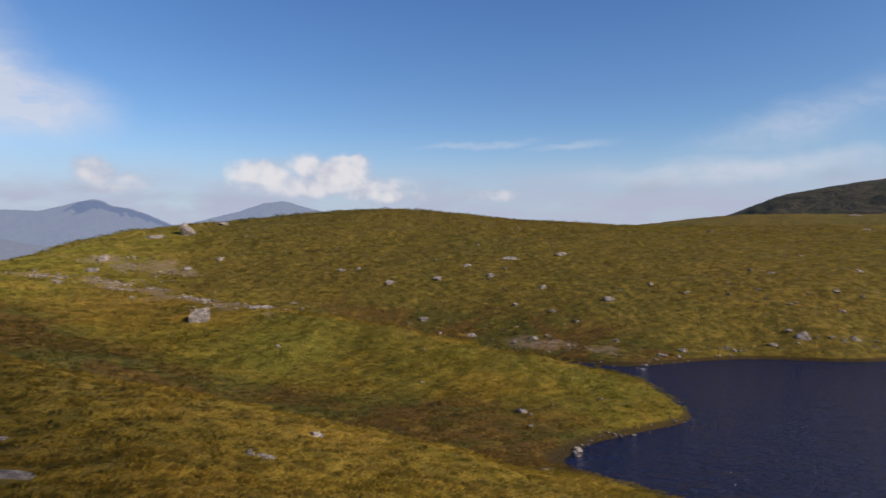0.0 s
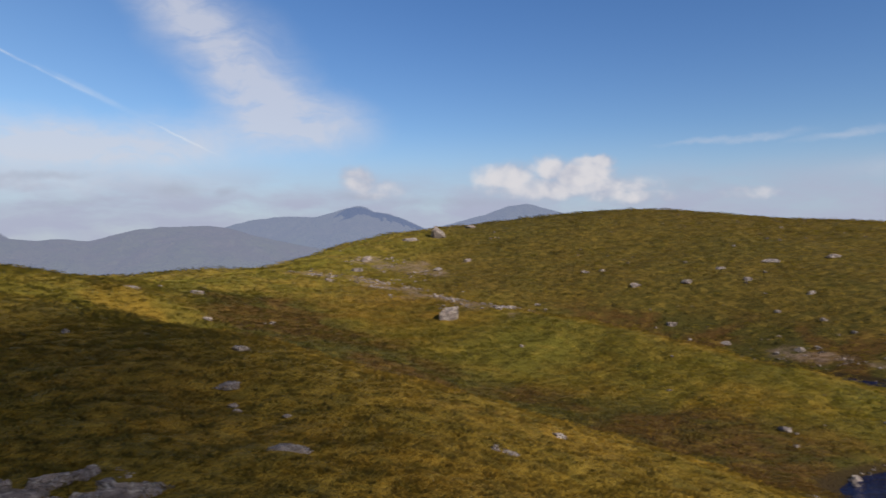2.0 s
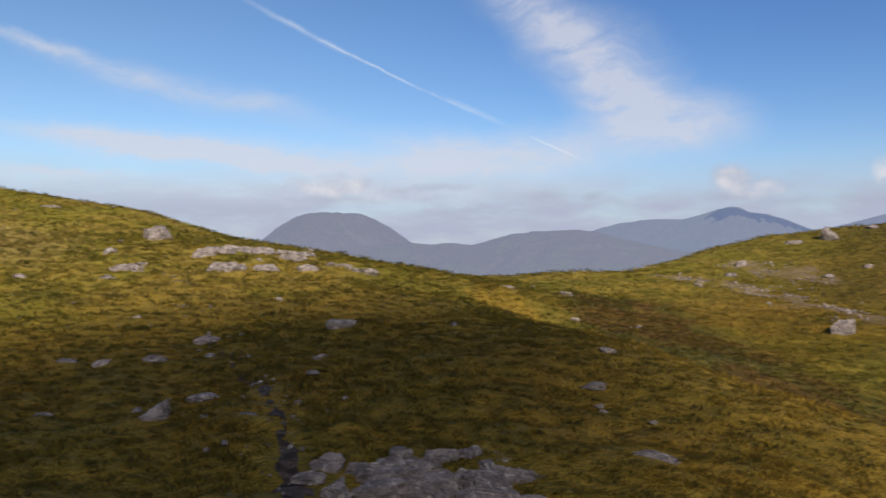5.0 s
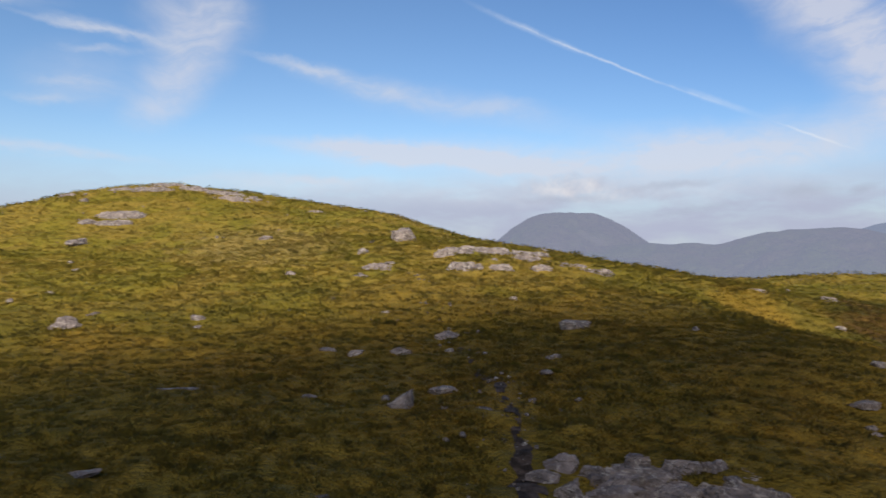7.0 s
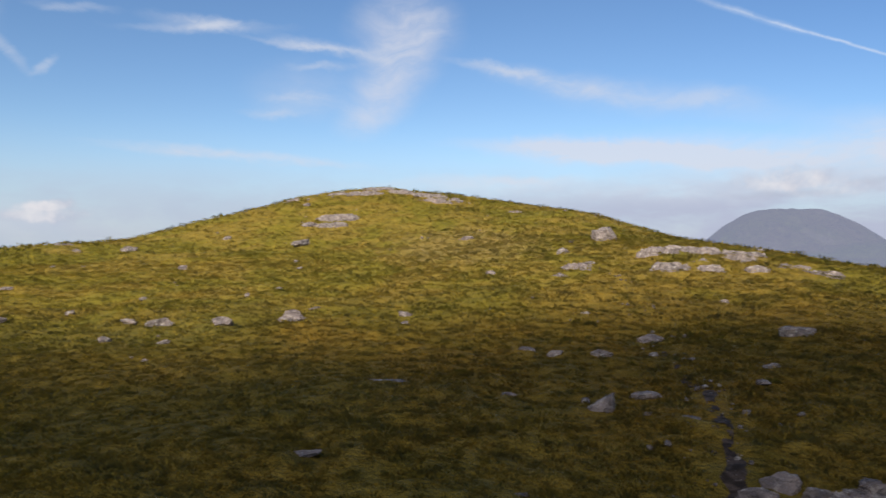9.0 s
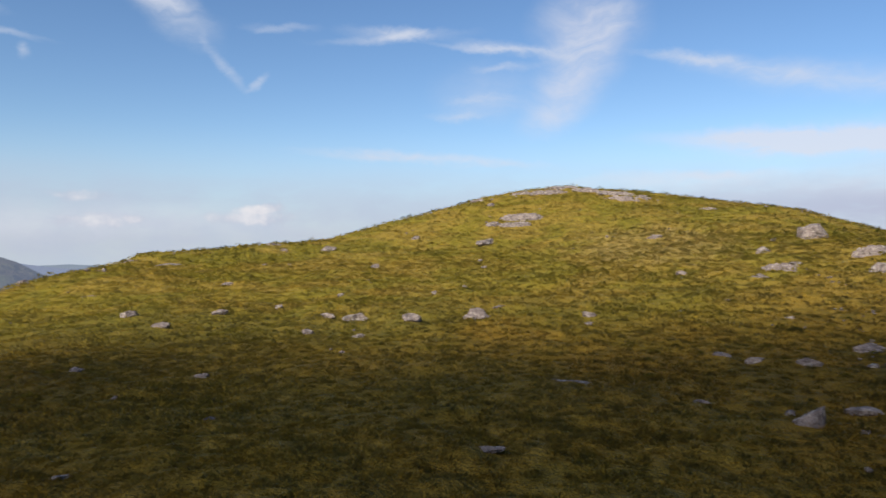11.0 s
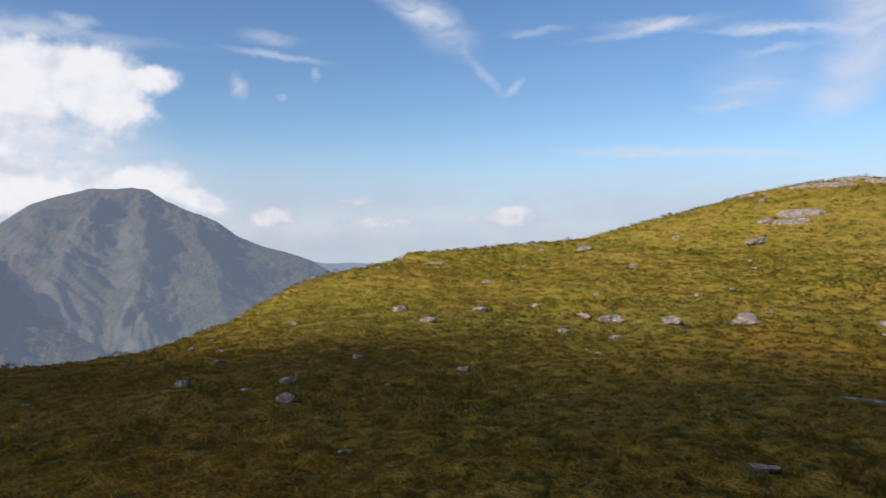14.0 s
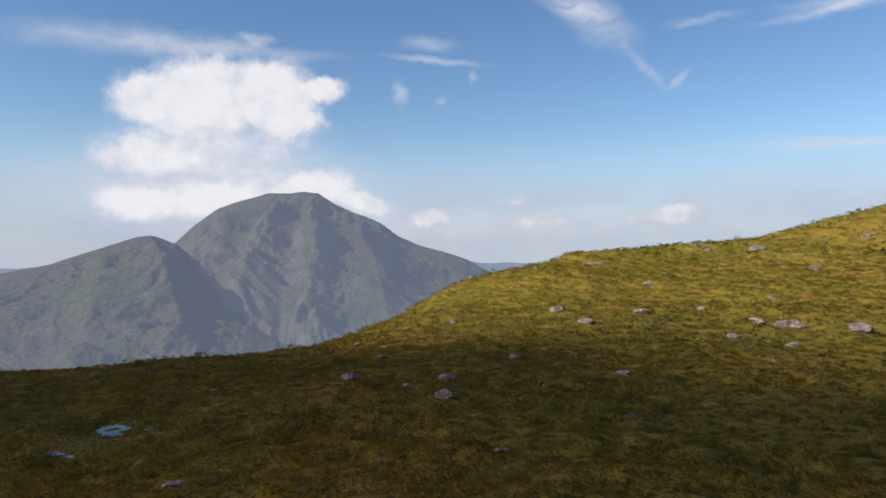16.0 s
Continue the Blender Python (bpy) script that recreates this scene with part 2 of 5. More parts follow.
def turf_colour(n):
    """Moorland: olive grass with straw-yellow and russet sweeps; duller on the hill above the tarn, paler on the knoll."""
    p = place(n)
    broad = n.noise(p, 0.045, 4.0, 0.55).outputs[0]
    patch = n.noise(p, 0.20, 3.0, 0.5, 0.5).outputs[0]
    clump = n.noise(p, 0.9, 3.0, 0.55).outputs[0]
    tuft = n.noise(p, 4.0, 4.0, 0.7).outputs[0]
    cushion = n.noise(p, 1.35, 3.0, 0.6, 0.5).outputs[0]
    c = n.mix(n.ramp(patch, 0.36, 0.66), (0.122, 0.099, 0.013, 1), (0.172, 0.118, 0.017, 1))
    c = n.mix(n.ramp(broad, 0.52, 0.70, 0.0, 0.55), c, (0.150, 0.080, 0.016, 1))
    c = n.mix(n.ramp(broad, 0.52, 0.34, 0.0, 0.8), c, (0.108, 0.108, 0.019, 1))
    c = n.mix(n.ramp(clump, 0.52, 0.36, 0.0, 0.34), c, (0.070, 0.062, 0.010, 1))
    xyz = n.put("ShaderNodeSeparateXYZ", {0: p}).outputs
    north = n.math("ADD", xyz[1], n.math("MULTIPLY", n.math("ADD", xyz[0], n.math("MULTIPLY", patch, 40.0)), 0.5))
    heather = n.ramp(north, 57.0, 74.0, 0.0, 0.72)
    c = n.mix(heather, c, n.mix(n.ramp(n.noise(p, 1.5, 4.0, 0.65).outputs[0], 0.40, 0.60), (0.030, 0.025, 0.007, 1), (0.118, 0.088, 0.021, 1)))
    # russet hollow; knoll grass painted paler for sunlight; rushes and moss along the burn
    flank = n.math("MULTIPLY", xyz[0], -1.0)
    hollow = n.math("MULTIPLY", n.ramp(flank, 34.0, 22.0, 0.0, 0.32), n.ramp(xyz[1], 28.0, 16.0))
    c = n.mix(hollow, c, (0.150, 0.082, 0.015, 1))
    # the knoll's brighter sunlight is put into the grass colour here
    west = n.ramp(n.math("ADD", flank, n.math("MULTIPLY", broad, 14.0)), 30.0, 54.0, 0.0, 0.85)
    c = n.mix(n.math("MULTIPLY", west, n.ramp(clump, 0.30, 0.52, 0.45, 1.0)), c, n.mix(n.ramp(patch, 0.4, 0.62), (0.205, 0.188, 0.026, 1), (0.275, 0.215, 0.046, 1)))
    # darker brown-green towards the south of the boggy hollow
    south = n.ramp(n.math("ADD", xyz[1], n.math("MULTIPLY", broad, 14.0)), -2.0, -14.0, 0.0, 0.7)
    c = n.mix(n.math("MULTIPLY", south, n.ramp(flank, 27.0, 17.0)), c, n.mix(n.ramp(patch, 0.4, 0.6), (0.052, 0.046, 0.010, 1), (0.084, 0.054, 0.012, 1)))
    wet = n.put("ShaderNodeAttribute", attribute_name="wet").outputs["Fac"]
    # short pale sward high on the knoll; sunlit rim painted along the near crests
    sward = n.put("ShaderNodeVectorMath", {0: n.put("ShaderNodeMapping", {"Vector": p, "Location": (-56.9, 8.8, 0.0), "Scale": (11.0, 7.0, 200.0)}, vector_type="TEXTURE").outputs[0]}, operation="LENGTH").outputs["Value"]
    c = n.mix(n.ramp(n.math("ADD", sward, n.math("MULTIPLY", clump, 1.2)), 1.75, 1.1, 0.0, 0.75), c, (0.300, 0.235, 0.085, 1))
    c = n.mix(n.ramp(wet, -0.1, -1.0, 0.0, 0.6), c, (0.235, 0.155, 0.024, 1))
    # burn bottoms: rush and moss colours, darkened further for the slope's shade
    c = n.mix(n.ramp(wet, 0.0, 1.0, 0.0, 0.9, False), c, n.mix(n.ramp(patch, 0.42, 0.58), (0.050, 0.047, 0.011, 1), (0.072, 0.038, 0.012, 1)))
    # dark flecks stand in for the shaded gaps between tufts
    c = n.mix(n.ramp(tuft, 0.50, 0.36, 0.0, 0.22), c, (0.048, 0.041, 0.007, 1))
    c = n.mix(n.ramp(cushion, 0.50, 0.40, 0.0, 0.40), c, (0.046, 0.046, 0.009, 1))
    c = n.mix(n.ramp(cushion, 0.54, 0.66, 0.0, 0.36), c, (0.235, 0.175, 0.036, 1))
    # a wet peaty bank rims the tarn
    c = n.mix(n.ramp(n.math("ADD", xyz[2], n.math("MULTIPLY", tuft, -0.25)), 0.19, 0.03, 0.0, 0.9), c, (0.026, 0.018, 0.009, 1))
    return c


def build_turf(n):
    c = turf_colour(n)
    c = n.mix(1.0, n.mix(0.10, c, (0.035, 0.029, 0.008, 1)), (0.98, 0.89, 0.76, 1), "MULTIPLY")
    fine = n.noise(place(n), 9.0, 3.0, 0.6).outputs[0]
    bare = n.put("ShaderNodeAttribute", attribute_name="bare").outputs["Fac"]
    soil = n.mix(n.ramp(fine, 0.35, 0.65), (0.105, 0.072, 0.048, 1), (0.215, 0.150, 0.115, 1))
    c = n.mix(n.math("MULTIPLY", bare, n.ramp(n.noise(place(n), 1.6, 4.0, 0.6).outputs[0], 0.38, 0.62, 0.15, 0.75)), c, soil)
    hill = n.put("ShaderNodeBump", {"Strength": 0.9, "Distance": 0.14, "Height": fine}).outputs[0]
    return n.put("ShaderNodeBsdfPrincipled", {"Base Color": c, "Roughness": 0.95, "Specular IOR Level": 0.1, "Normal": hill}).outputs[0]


def build_blades(n):
    """Each tussock has its own tone, from green through olive to bleached straw."""
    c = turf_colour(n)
    each = n.put("ShaderNodeNewGeometry").outputs["Random Per Island"]
    tone = n.put("ShaderNodeAttribute", attribute_name="tone").outputs["Fac"]
    c = n.mix(1.0, c, (2.2, 1.95, 1.36, 1), "MULTIPLY")
    c = n.mix(n.ramp(tone, 0.5, 1.0, 0.0, 0.55, False), c, (0.30, 0.235, 0.060, 1))
    c = n.mix(n.ramp(tone, 0.42, 0.0, 0.0, 0.5, False), c, (0.100, 0.084, 0.015, 1))
    c = n.mix(n.ramp(each, 0.6, 1.0, 0.0, 0.22, False), c, (0.27, 0.205, 0.050, 1))
    c = n.mix(n.ramp(each, 0.3, 0.0, 0.0, 0.25, False), c, (0.060, 0.053, 0.010, 1))
    # blades curl over, so that a tuft takes the light like a cushion
    dome = n.put("ShaderNodeAttribute", attribute_name="dome").outputs["Vector"]
    face = n.put("ShaderNodeBsdfPrincipled", {"Base Color": c, "Roughness": 0.8, "Specular IOR Level": 0.1, "Normal": dome}).outputs[0]
    glow = n.put("ShaderNodeBsdfTranslucent", {"Color": c}).outputs[0]
    return n.put("ShaderNodeMixShader", {0: 0.42, 1: face, 2: glow}).outputs[0]


def build_rush(n):
    """Coarser, darker clumps among the grass."""
    c = n.mix(0.6, turf_colour(n), (0.088, 0.082, 0.012, 1))
    c = n.mix(1.0, c, (2.25, 2.05, 1.4, 1), "MULTIPLY")
    each = n.put("ShaderNodeNewGeometry").outputs["Random Per Island"]
    c = n.mix(n.ramp(each, 0.5, 1.0, 0.0, 0.30, False), c, (0.19, 0.15, 0.034, 1))
    dome = n.put("ShaderNodeAttribute", attribute_name="dome").outputs["Vector"]
    face = n.put("ShaderNodeBsdfPrincipled", {"Base Color": c, "Roughness": 0.85, "Specular IOR Level": 0.1, "Normal": dome}).outputs[0]
    glow = n.put("ShaderNodeBsdfTranslucent", {"Color": c}).outputs[0]
    return n.put("ShaderNodeMixShader", {0: 0.5, 1: face, 2: glow}).outputs[0]


def build_rock(n):
    p = n.put("ShaderNodeTexCoord").outputs["Object"]
    at = place(n)
    grain = n.noise(at, 14.0, 6.0, 0.75).outputs[0]
    stain = n.noise(at, 2.6, 5.0, 0.6).outputs[0]
    each = n.put("ShaderNodeObjectInfo").outputs["Random"]
    c = n.mix(n.ramp(stain, 0.35, 0.65), (0.085, 0.070, 0.068, 1), (0.25, 0.205, 0.190, 1))
    c = n.mix(n.ramp(grain, 0.45, 0.32, 0.0, 0.8), c, (0.07, 0.062, 0.058, 1))
    lichen = n.noise(at, 5.5, 6.0, 0.7).outputs[0]
    c = n.mix(n.ramp(lichen, 0.53, 0.62, 0.0, 0.8), c, (0.42, 0.38, 0.34, 1))
    c = n.mix(n.ramp(lichen, 0.36, 0.28, 0.0, 0.6), c, (0.10, 0.105, 0.05, 1))
    c = n.mix(n.math("MULTIPLY", each, 0.35), c, (0.24, 0.185, 0.17, 1))
    warped = n.put("ShaderNodeVectorMath", {0: at, 1: n.put("ShaderNodeVectorMath", {0: n.noise(at, 3.0, 3.0).outputs["Color"], 1: (0.35, 0.35, 0.35)}, operation="MULTIPLY").outputs[0]}, operation="ADD").outputs[0]
    crack = n.put("ShaderNodeTexVoronoi", {"Vector": n.put("ShaderNodeMapping", {"Vector": warped, "Scale": (1.0, 1.0, 2.4)}).outputs[0], "Scale": 1.7}, feature="DISTANCE_TO_EDGE").outputs["Distance"]
    split = n.ramp(crack, 0.0, 0.035, 0.6, 1.0)
    c = n.mix(split, (0.070, 0.058, 0.050, 1), c)
    high = n.math("ADD", n.math("ADD", n.math("MULTIPLY", grain, 0.6), stain), n.math("MULTIPLY", split, 0.5))
    bump = n.put("ShaderNodeBump", {"Strength": 1.0, "Distance": 0.16, "Height": high}).outputs[0]
    return n.put("ShaderNodeBsdfPrincipled", {"Base Color": c, "Roughness": 0.85, "Specular IOR Level": 0.3, "Normal": bump}).outputs[0]


def build_peat(n):
    at = place(n)
    c = n.mix(n.ramp(n.noise(at, 4.0, 5.0).outputs[0], 0.35, 0.65), (0.018, 0.013, 0.010, 1), (0.070, 0.050, 0.040, 1))
    c = n.mix(n.ramp(n.noise(at, 18.0, 4.0).outputs[0], 0.62, 0.72, 0.0, 0.5), c, (0.20, 0.17, 0.15, 1))
    bump = n.put("ShaderNodeBump", {"Strength": 0.8, "Distance": 0.05, "Height": n.noise(at, 9.0, 5.0).outputs[0]}).outputs[0]
    return n.put("ShaderNodeBsdfPrincipled", {"Base Color": c, "Roughness": 0.95, "Specular IOR Level": 0.1, "Normal": bump}).outputs[0]


def build_water(n):
    at = place(n)
    wave = n.put("ShaderNodeMapping", {"Vector": at, "Rotation": (0, 0, 0.5), "Scale": (1.0, 2.2, 1.0)}).outputs[0]
    fine = n.noise(wave, 2.6, 3.0, 0.55).outputs[0]
    swell = n.noise(wave, 0.55, 3.0, 0.5).outputs[0]
    bump = n.put("ShaderNodeBump", {"Strength": 1.0, "Distance": 0.26, "Height": n.math("ADD", fine, n.math("MULTIPLY", swell, 1.2))}).outputs[0]
    return n.put("ShaderNodeBsdfPrincipled", {"Base Color": (0.006, 0.009, 0.034, 1), "Roughness": 0.12, "IOR": 1.33,
                                              "Specular IOR Level": 0.38, "Normal": bump}).outputs[0]


def build_puddle(n):
    return n.put("ShaderNodeBsdfPrincipled", {"Base Color": (0.01, 0.01, 0.01, 1), "Roughness": 0.05, "IOR": 1.33}).outputs[0]


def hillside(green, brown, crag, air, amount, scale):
    """Far slopes of grass, heather and crag, with haze painted in as a share of emission."""
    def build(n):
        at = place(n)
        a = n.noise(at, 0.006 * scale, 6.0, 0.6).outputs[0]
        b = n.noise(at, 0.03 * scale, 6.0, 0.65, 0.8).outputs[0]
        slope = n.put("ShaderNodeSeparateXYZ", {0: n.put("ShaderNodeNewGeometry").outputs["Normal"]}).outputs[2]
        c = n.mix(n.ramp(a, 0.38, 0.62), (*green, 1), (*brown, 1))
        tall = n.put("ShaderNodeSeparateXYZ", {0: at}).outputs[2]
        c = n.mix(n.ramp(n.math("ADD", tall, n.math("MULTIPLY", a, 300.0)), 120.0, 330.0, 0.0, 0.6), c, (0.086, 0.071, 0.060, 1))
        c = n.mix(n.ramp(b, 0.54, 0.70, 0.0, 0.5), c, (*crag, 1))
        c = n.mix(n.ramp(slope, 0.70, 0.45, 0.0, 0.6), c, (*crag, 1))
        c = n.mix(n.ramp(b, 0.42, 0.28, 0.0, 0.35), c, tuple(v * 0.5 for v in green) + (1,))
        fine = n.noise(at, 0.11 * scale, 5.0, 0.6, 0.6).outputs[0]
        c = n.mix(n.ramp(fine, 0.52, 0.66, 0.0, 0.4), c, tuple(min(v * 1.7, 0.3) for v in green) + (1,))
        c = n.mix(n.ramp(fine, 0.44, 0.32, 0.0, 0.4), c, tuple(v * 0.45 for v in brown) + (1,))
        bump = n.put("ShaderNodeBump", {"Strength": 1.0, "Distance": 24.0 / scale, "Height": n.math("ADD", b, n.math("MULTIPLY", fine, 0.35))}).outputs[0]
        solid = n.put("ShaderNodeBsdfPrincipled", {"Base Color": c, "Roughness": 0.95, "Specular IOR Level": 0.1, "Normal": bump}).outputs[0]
        # distance haze is put into the material as flat bluish emission
        painted_haze = n.put("ShaderNodeEmission", {"Color": (*air, 1), "Strength": 0.64}).outputs[0]
        return n.put("ShaderNodeMixShader", {0: amount, 1: solid, 2: painted_haze}).outputs[0]
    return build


TURF = material("turf", build_turf)
BLADES = material("grass_blades", build_blades)
RUSH = material("rush_blades", build_rush)
ROCK = material("weathered_rock", build_rock)
PEAT = material("wet_peat", build_peat)
WATER = material("tarn_water", build_water)
PUDDLE = material("puddle_water", build_puddle)
BRIGHT_GREEN, BRIGHT_BROWN, PALE_CRAG = (0.074, 0.086, 0.030), (0.086, 0.070, 0.046), (0.150, 0.128, 0.130)
GREEN, BROWN, CRAG = (0.066, 0.079, 0.026), (0.080, 0.066, 0.036), (0.13, 0.118, 0.112)

# ---- the lie of the land: crests, burns, shores and slopes (x, y, height in metres, the tarn at 0) ----
SHORE = [
    (36.5, 58.4, 0.00), (30.7, 58.6, 0.00), (26.6, 57.9, 0.00), (23.4, 57.7, 0.00), (19.5, 56.1, 0.00),
    (16.2, 53.9, 0.00), (13.7, 51.0, 0.00), (12.4, 48.0, 0.00), (12.7, 43.2, 0.00), (13.4, 40.1, 0.00),
    (13.9, 37.2, 0.00), (12.9, 36.2, 0.00), (11.4, 35.8, 0.00), (9.2, 33.8, 0.00), (7.5, 33.4, 0.00),
    (6.6, 32.0, 0.00), (5.9, 30.4, 0.00), (5.7, 29.0, 0.00), (5.9, 27.3, 0.00), (6.7, 26.3, 0.00),
    (7.6, 25.3, 0.00), (15.4, 18.4, 0.00), (20.8, 12.0, 0.00), (27.9, 2.4, 0.00), (35.7, -13.0, 0.00),
    (48.9, -17.8, 0.00), (61.8, 5.4, 0.00), (54.6, 31.5, 0.00), (42.4, 42.4, 0.00),
]
LAKE_BED = [
    (12.0, 29.7, -1.50), (22.5, 39.0, -2.00), (29.7, 29.7, -2.50), (41.3, 15.0, -3.00), (43.8, -3.8, -2.00),
]
FAR_HILL_CREST = [
    (-50.3, 92.2, 9.15), (-45.6, 97.9, 10.67), (-37.4, 103.4, 12.07), (-26.9, 110.8, 13.54), (-16.8, 114.8, 14.64),
    (-9.6, 115.6, 15.11), (-0.4, 116.0, 14.70), (10.9, 117.5, 13.45), (25.3, 119.3, 13.05), (33.5, 121.5, 12.50),
    (53.2, 140.3, 15.15), (59.9, 143.0, 15.47), (79.3, 139.0, 15.43), (84.8, 135.7, 15.45),
]
FAR_HILL_SLOPE = [
    (41.1, 110.6, 11.98), (47.6, 96.9, 9.87), (53.0, 84.8, 7.96), (-7.3, 87.7, 8.12), (-6.2, 74.7, 5.27),
    (9.7, 73.4, 5.38), (8.4, 63.4, 2.08), (20.8, 62.6, 2.94), (25.2, 75.9, 6.50), (31.4, 59.2, 3.31),
    (39.4, 74.2, 6.60), (-28.9, 79.9, 6.87), (-36.3, 78.0, 6.90), (-29.4, 69.0, 5.50), (-21.6, 62.4, 4.36),
    (-15.9, 59.9, 4.07),
]
SPUR_CREST = [
    (-14.1, 58.3, 4.67), (-8.1, 55.4, 4.11), (-3.6, 53.4, 3.49), (0.7, 51.0, 2.97), (6.3, 47.6, 2.10),
    (9.8, 46.3, 1.19),
]
BURN_BEHIND_SPUR = [
    (-14.1, 62.4, 2.13), (-8.9, 60.9, 1.20), (-3.9, 58.9, 0.24), (0.7, 56.5, -0.47), (6.8, 51.2, -0.70),
]
SPUR_FACE = [
    (-7.1, 48.5, 1.16), (0.5, 41.0, 0.43), (4.9, 37.2, 0.64), (3.0, 32.4, 0.30), (-2.3, 34.9, 0.43),
    (-5.5, 37.6, 0.52), (-10.8, 40.6, 0.81), (-14.0, 45.9, 1.56), (-22.4, 48.1, 2.72), (-18.3, 52.9, 2.95),
    (-26.2, 56.2, 4.35), (-28.8, 49.2, 4.13),
]
NEAR_CREST = [
    (-14.3, 22.9, 5.67), (-12.2, 22.4, 5.21), (-10.3, 22.2, 4.75), (-8.1, 22.0, 4.46), (-5.9, 22.2, 4.10),
    (-3.2, 21.8, 3.59), (-1.5, 22.0, 3.11), (0.3, 22.5, 2.61), (2.2, 23.4, 1.78), (4.3, 24.6, 0.91),
    (-32.7, 33.7, 6.75), (-25.1, 28.6, 5.70), (-19.3, 25.5, 5.30),
]
NEAR_BURN = [
    (-17.0, 27.1, 3.71), (-12.4, 26.7, 2.41), (-7.2, 27.1, 1.38), (-4.0, 27.2, 1.00), (-1.8, 26.5, 0.65),
    (2.4, 25.9, 0.33), (-29.0, 33.1, 4.34), (-22.9, 30.3, 3.66), (-31.9, 42.3, 5.14), (-20.3, 37.9, 3.37),
    (-15.6, 35.8, 2.64),
]
NEAR_GROUND = [
    (-6.3, 13.6, 5.05), (-2.2, 15.3, 3.83), (-8.4, 13.1, 4.62), (-9.2, 9.1, 4.85), (-4.0, 15.5, 4.50),
    (-0.0, 0.1, 4.70), (6.0, 10.4, 2.60), (8.7, 5.0, 3.20),
]
SADDLE = [
    (-54.1, 36.1, 8.42), (-54.2, 41.0, 7.75), (-54.5, 47.0, 6.78), (-51.2, 50.6, 5.93), (-48.8, 55.6, 6.67),
    (-49.6, 62.8, 6.69), (-47.4, 74.1, 6.58), (-48.7, 81.6, 7.82), (-48.1, 90.0, 8.72),
]
KNOLL_CREST = [
    (-51.7, 47.2, 6.31), (-53.5, 40.3, 7.25), (-55.6, 35.6, 8.70), (-64.9, 33.4, 9.85), (-70.1, 29.3, 10.10),
    (-73.9, 24.9, 13.23), (-78.0, 17.6, 13.36), (-87.2, 12.2, 15.48), (-92.0, 2.8, 17.00), (-91.9, -3.4, 16.05),
    (-89.5, -9.0, 15.15), (-90.0, -13.2, 13.52), (-83.8, -19.1, 11.93), (-77.3, -24.2, 9.78), (-71.4, -28.8, 9.48),
    (-64.3, -34.6, 8.14),
]
KNOLL_SHOULDER = [
    (-60.9, -36.4, 8.77), (-55.9, -36.9, 7.21), (-51.0, -37.0, 6.49), (-44.9, -36.7, 6.61), (-39.4, -36.9, 4.20),
    (-35.0, -37.1, 3.27), (-29.5, -35.3, 3.20), (-11.2, -36.3, 3.36), (-14.4, -35.2, 3.05), (-21.0, -36.4, 2.64),
    (-27.3, -37.0, 1.02),
]
KNOLL_SLOPE = [
    (-17.0, 5.9, 5.15), (-25.5, 8.8, 5.65), (-34.0, 11.8, 6.82), (-49.2, 17.0, 9.16), (-58.0, 1.8, 8.69),
    (-76.0, 2.4, 12.55), (-33.0, 1.0, 6.12), (-19.0, 0.6, 5.37), (-23.6, 15.1, 6.11), (-15.2, 9.7, 5.39),
    (-10.8, 8.1, 5.30), (-11.2, 5.5, 4.97), (-22.5, 22.7, 6.30), (-12.3, 15.1, 5.51), (-31.6, 27.7, 6.30),
]
WEST_SLOPE = [
    (-25.6, -20.9, 5.08), (-15.5, -12.6, 5.14), (-15.8, -16.7, 5.14), (-22.6, -24.0, 4.39), (-17.0, -8.5, 5.12),
    (-26.9, -13.4, 5.23), (-41.2, -20.5, 6.13), (-55.5, -27.6, 7.57), (-33.1, -7.6, 5.79), (-52.6, -12.0, 7.33),
    (-70.2, -16.0, 9.64), (-11.6, -5.8, 5.11), (-12.8, 0.1, 5.33), (-6.3, -15.3, 4.78), (-9.1, -22.2, 4.23),
    (-6.1, -11.5, 4.94), (-11.3, -15.3, 4.87),
]
BEHIND = [
    (-61.0, 114.8, 2.00), (-65.8, 90.6, -1.00), (-74.2, 74.2, -1.00), (-82.7, 64.6, 1.00), (-95.3, 55.0, 6.00),
    (-115.9, 31.1, 10.00), (-130.0, 0.0, 9.00), (-120.7, -32.4, 2.00), (-92.7, -49.3, -4.00), (-65.1, -54.6, -7.00),
    (-46.3, -55.2, -7.00), (-33.0, -57.2, -6.00), (-21.2, -58.3, -6.00), (-27.8, 157.6, 8.00), (-0.0, 165.0, 9.00),
    (29.5, 167.4, 8.00), (84.5, 181.3, 12.00), (122.1, 145.5, 12.00), (-0.0, -20.0, 4.30), (-0.0, -55.0, -2.00),
    (10.0, -17.3, 4.50), (30.0, -52.0, -1.00), (17.3, -10.0, 4.60), (60.6, -35.0, 2.00), (13.5, 3.6, 3.50),
    (77.3, 20.7, 6.00), (88.6, -15.6, 5.00),
]
OUTER = [
    (-0.0, 240.0, -10.00), (-120.0, 207.8, -30.00), (-207.8, 120.0, -25.00), (-240.0, 0.0, -22.00), (-207.8, -120.0, -35.00),
    (-120.0, -207.8, -45.00), (-0.0, -240.0, -40.00), (120.0, -207.8, -30.00), (207.8, -120.0, -15.00), (240.0, -0.0, -5.00),
    (207.8, 120.0, 5.00), (120.0, 207.8, 0.00),
]
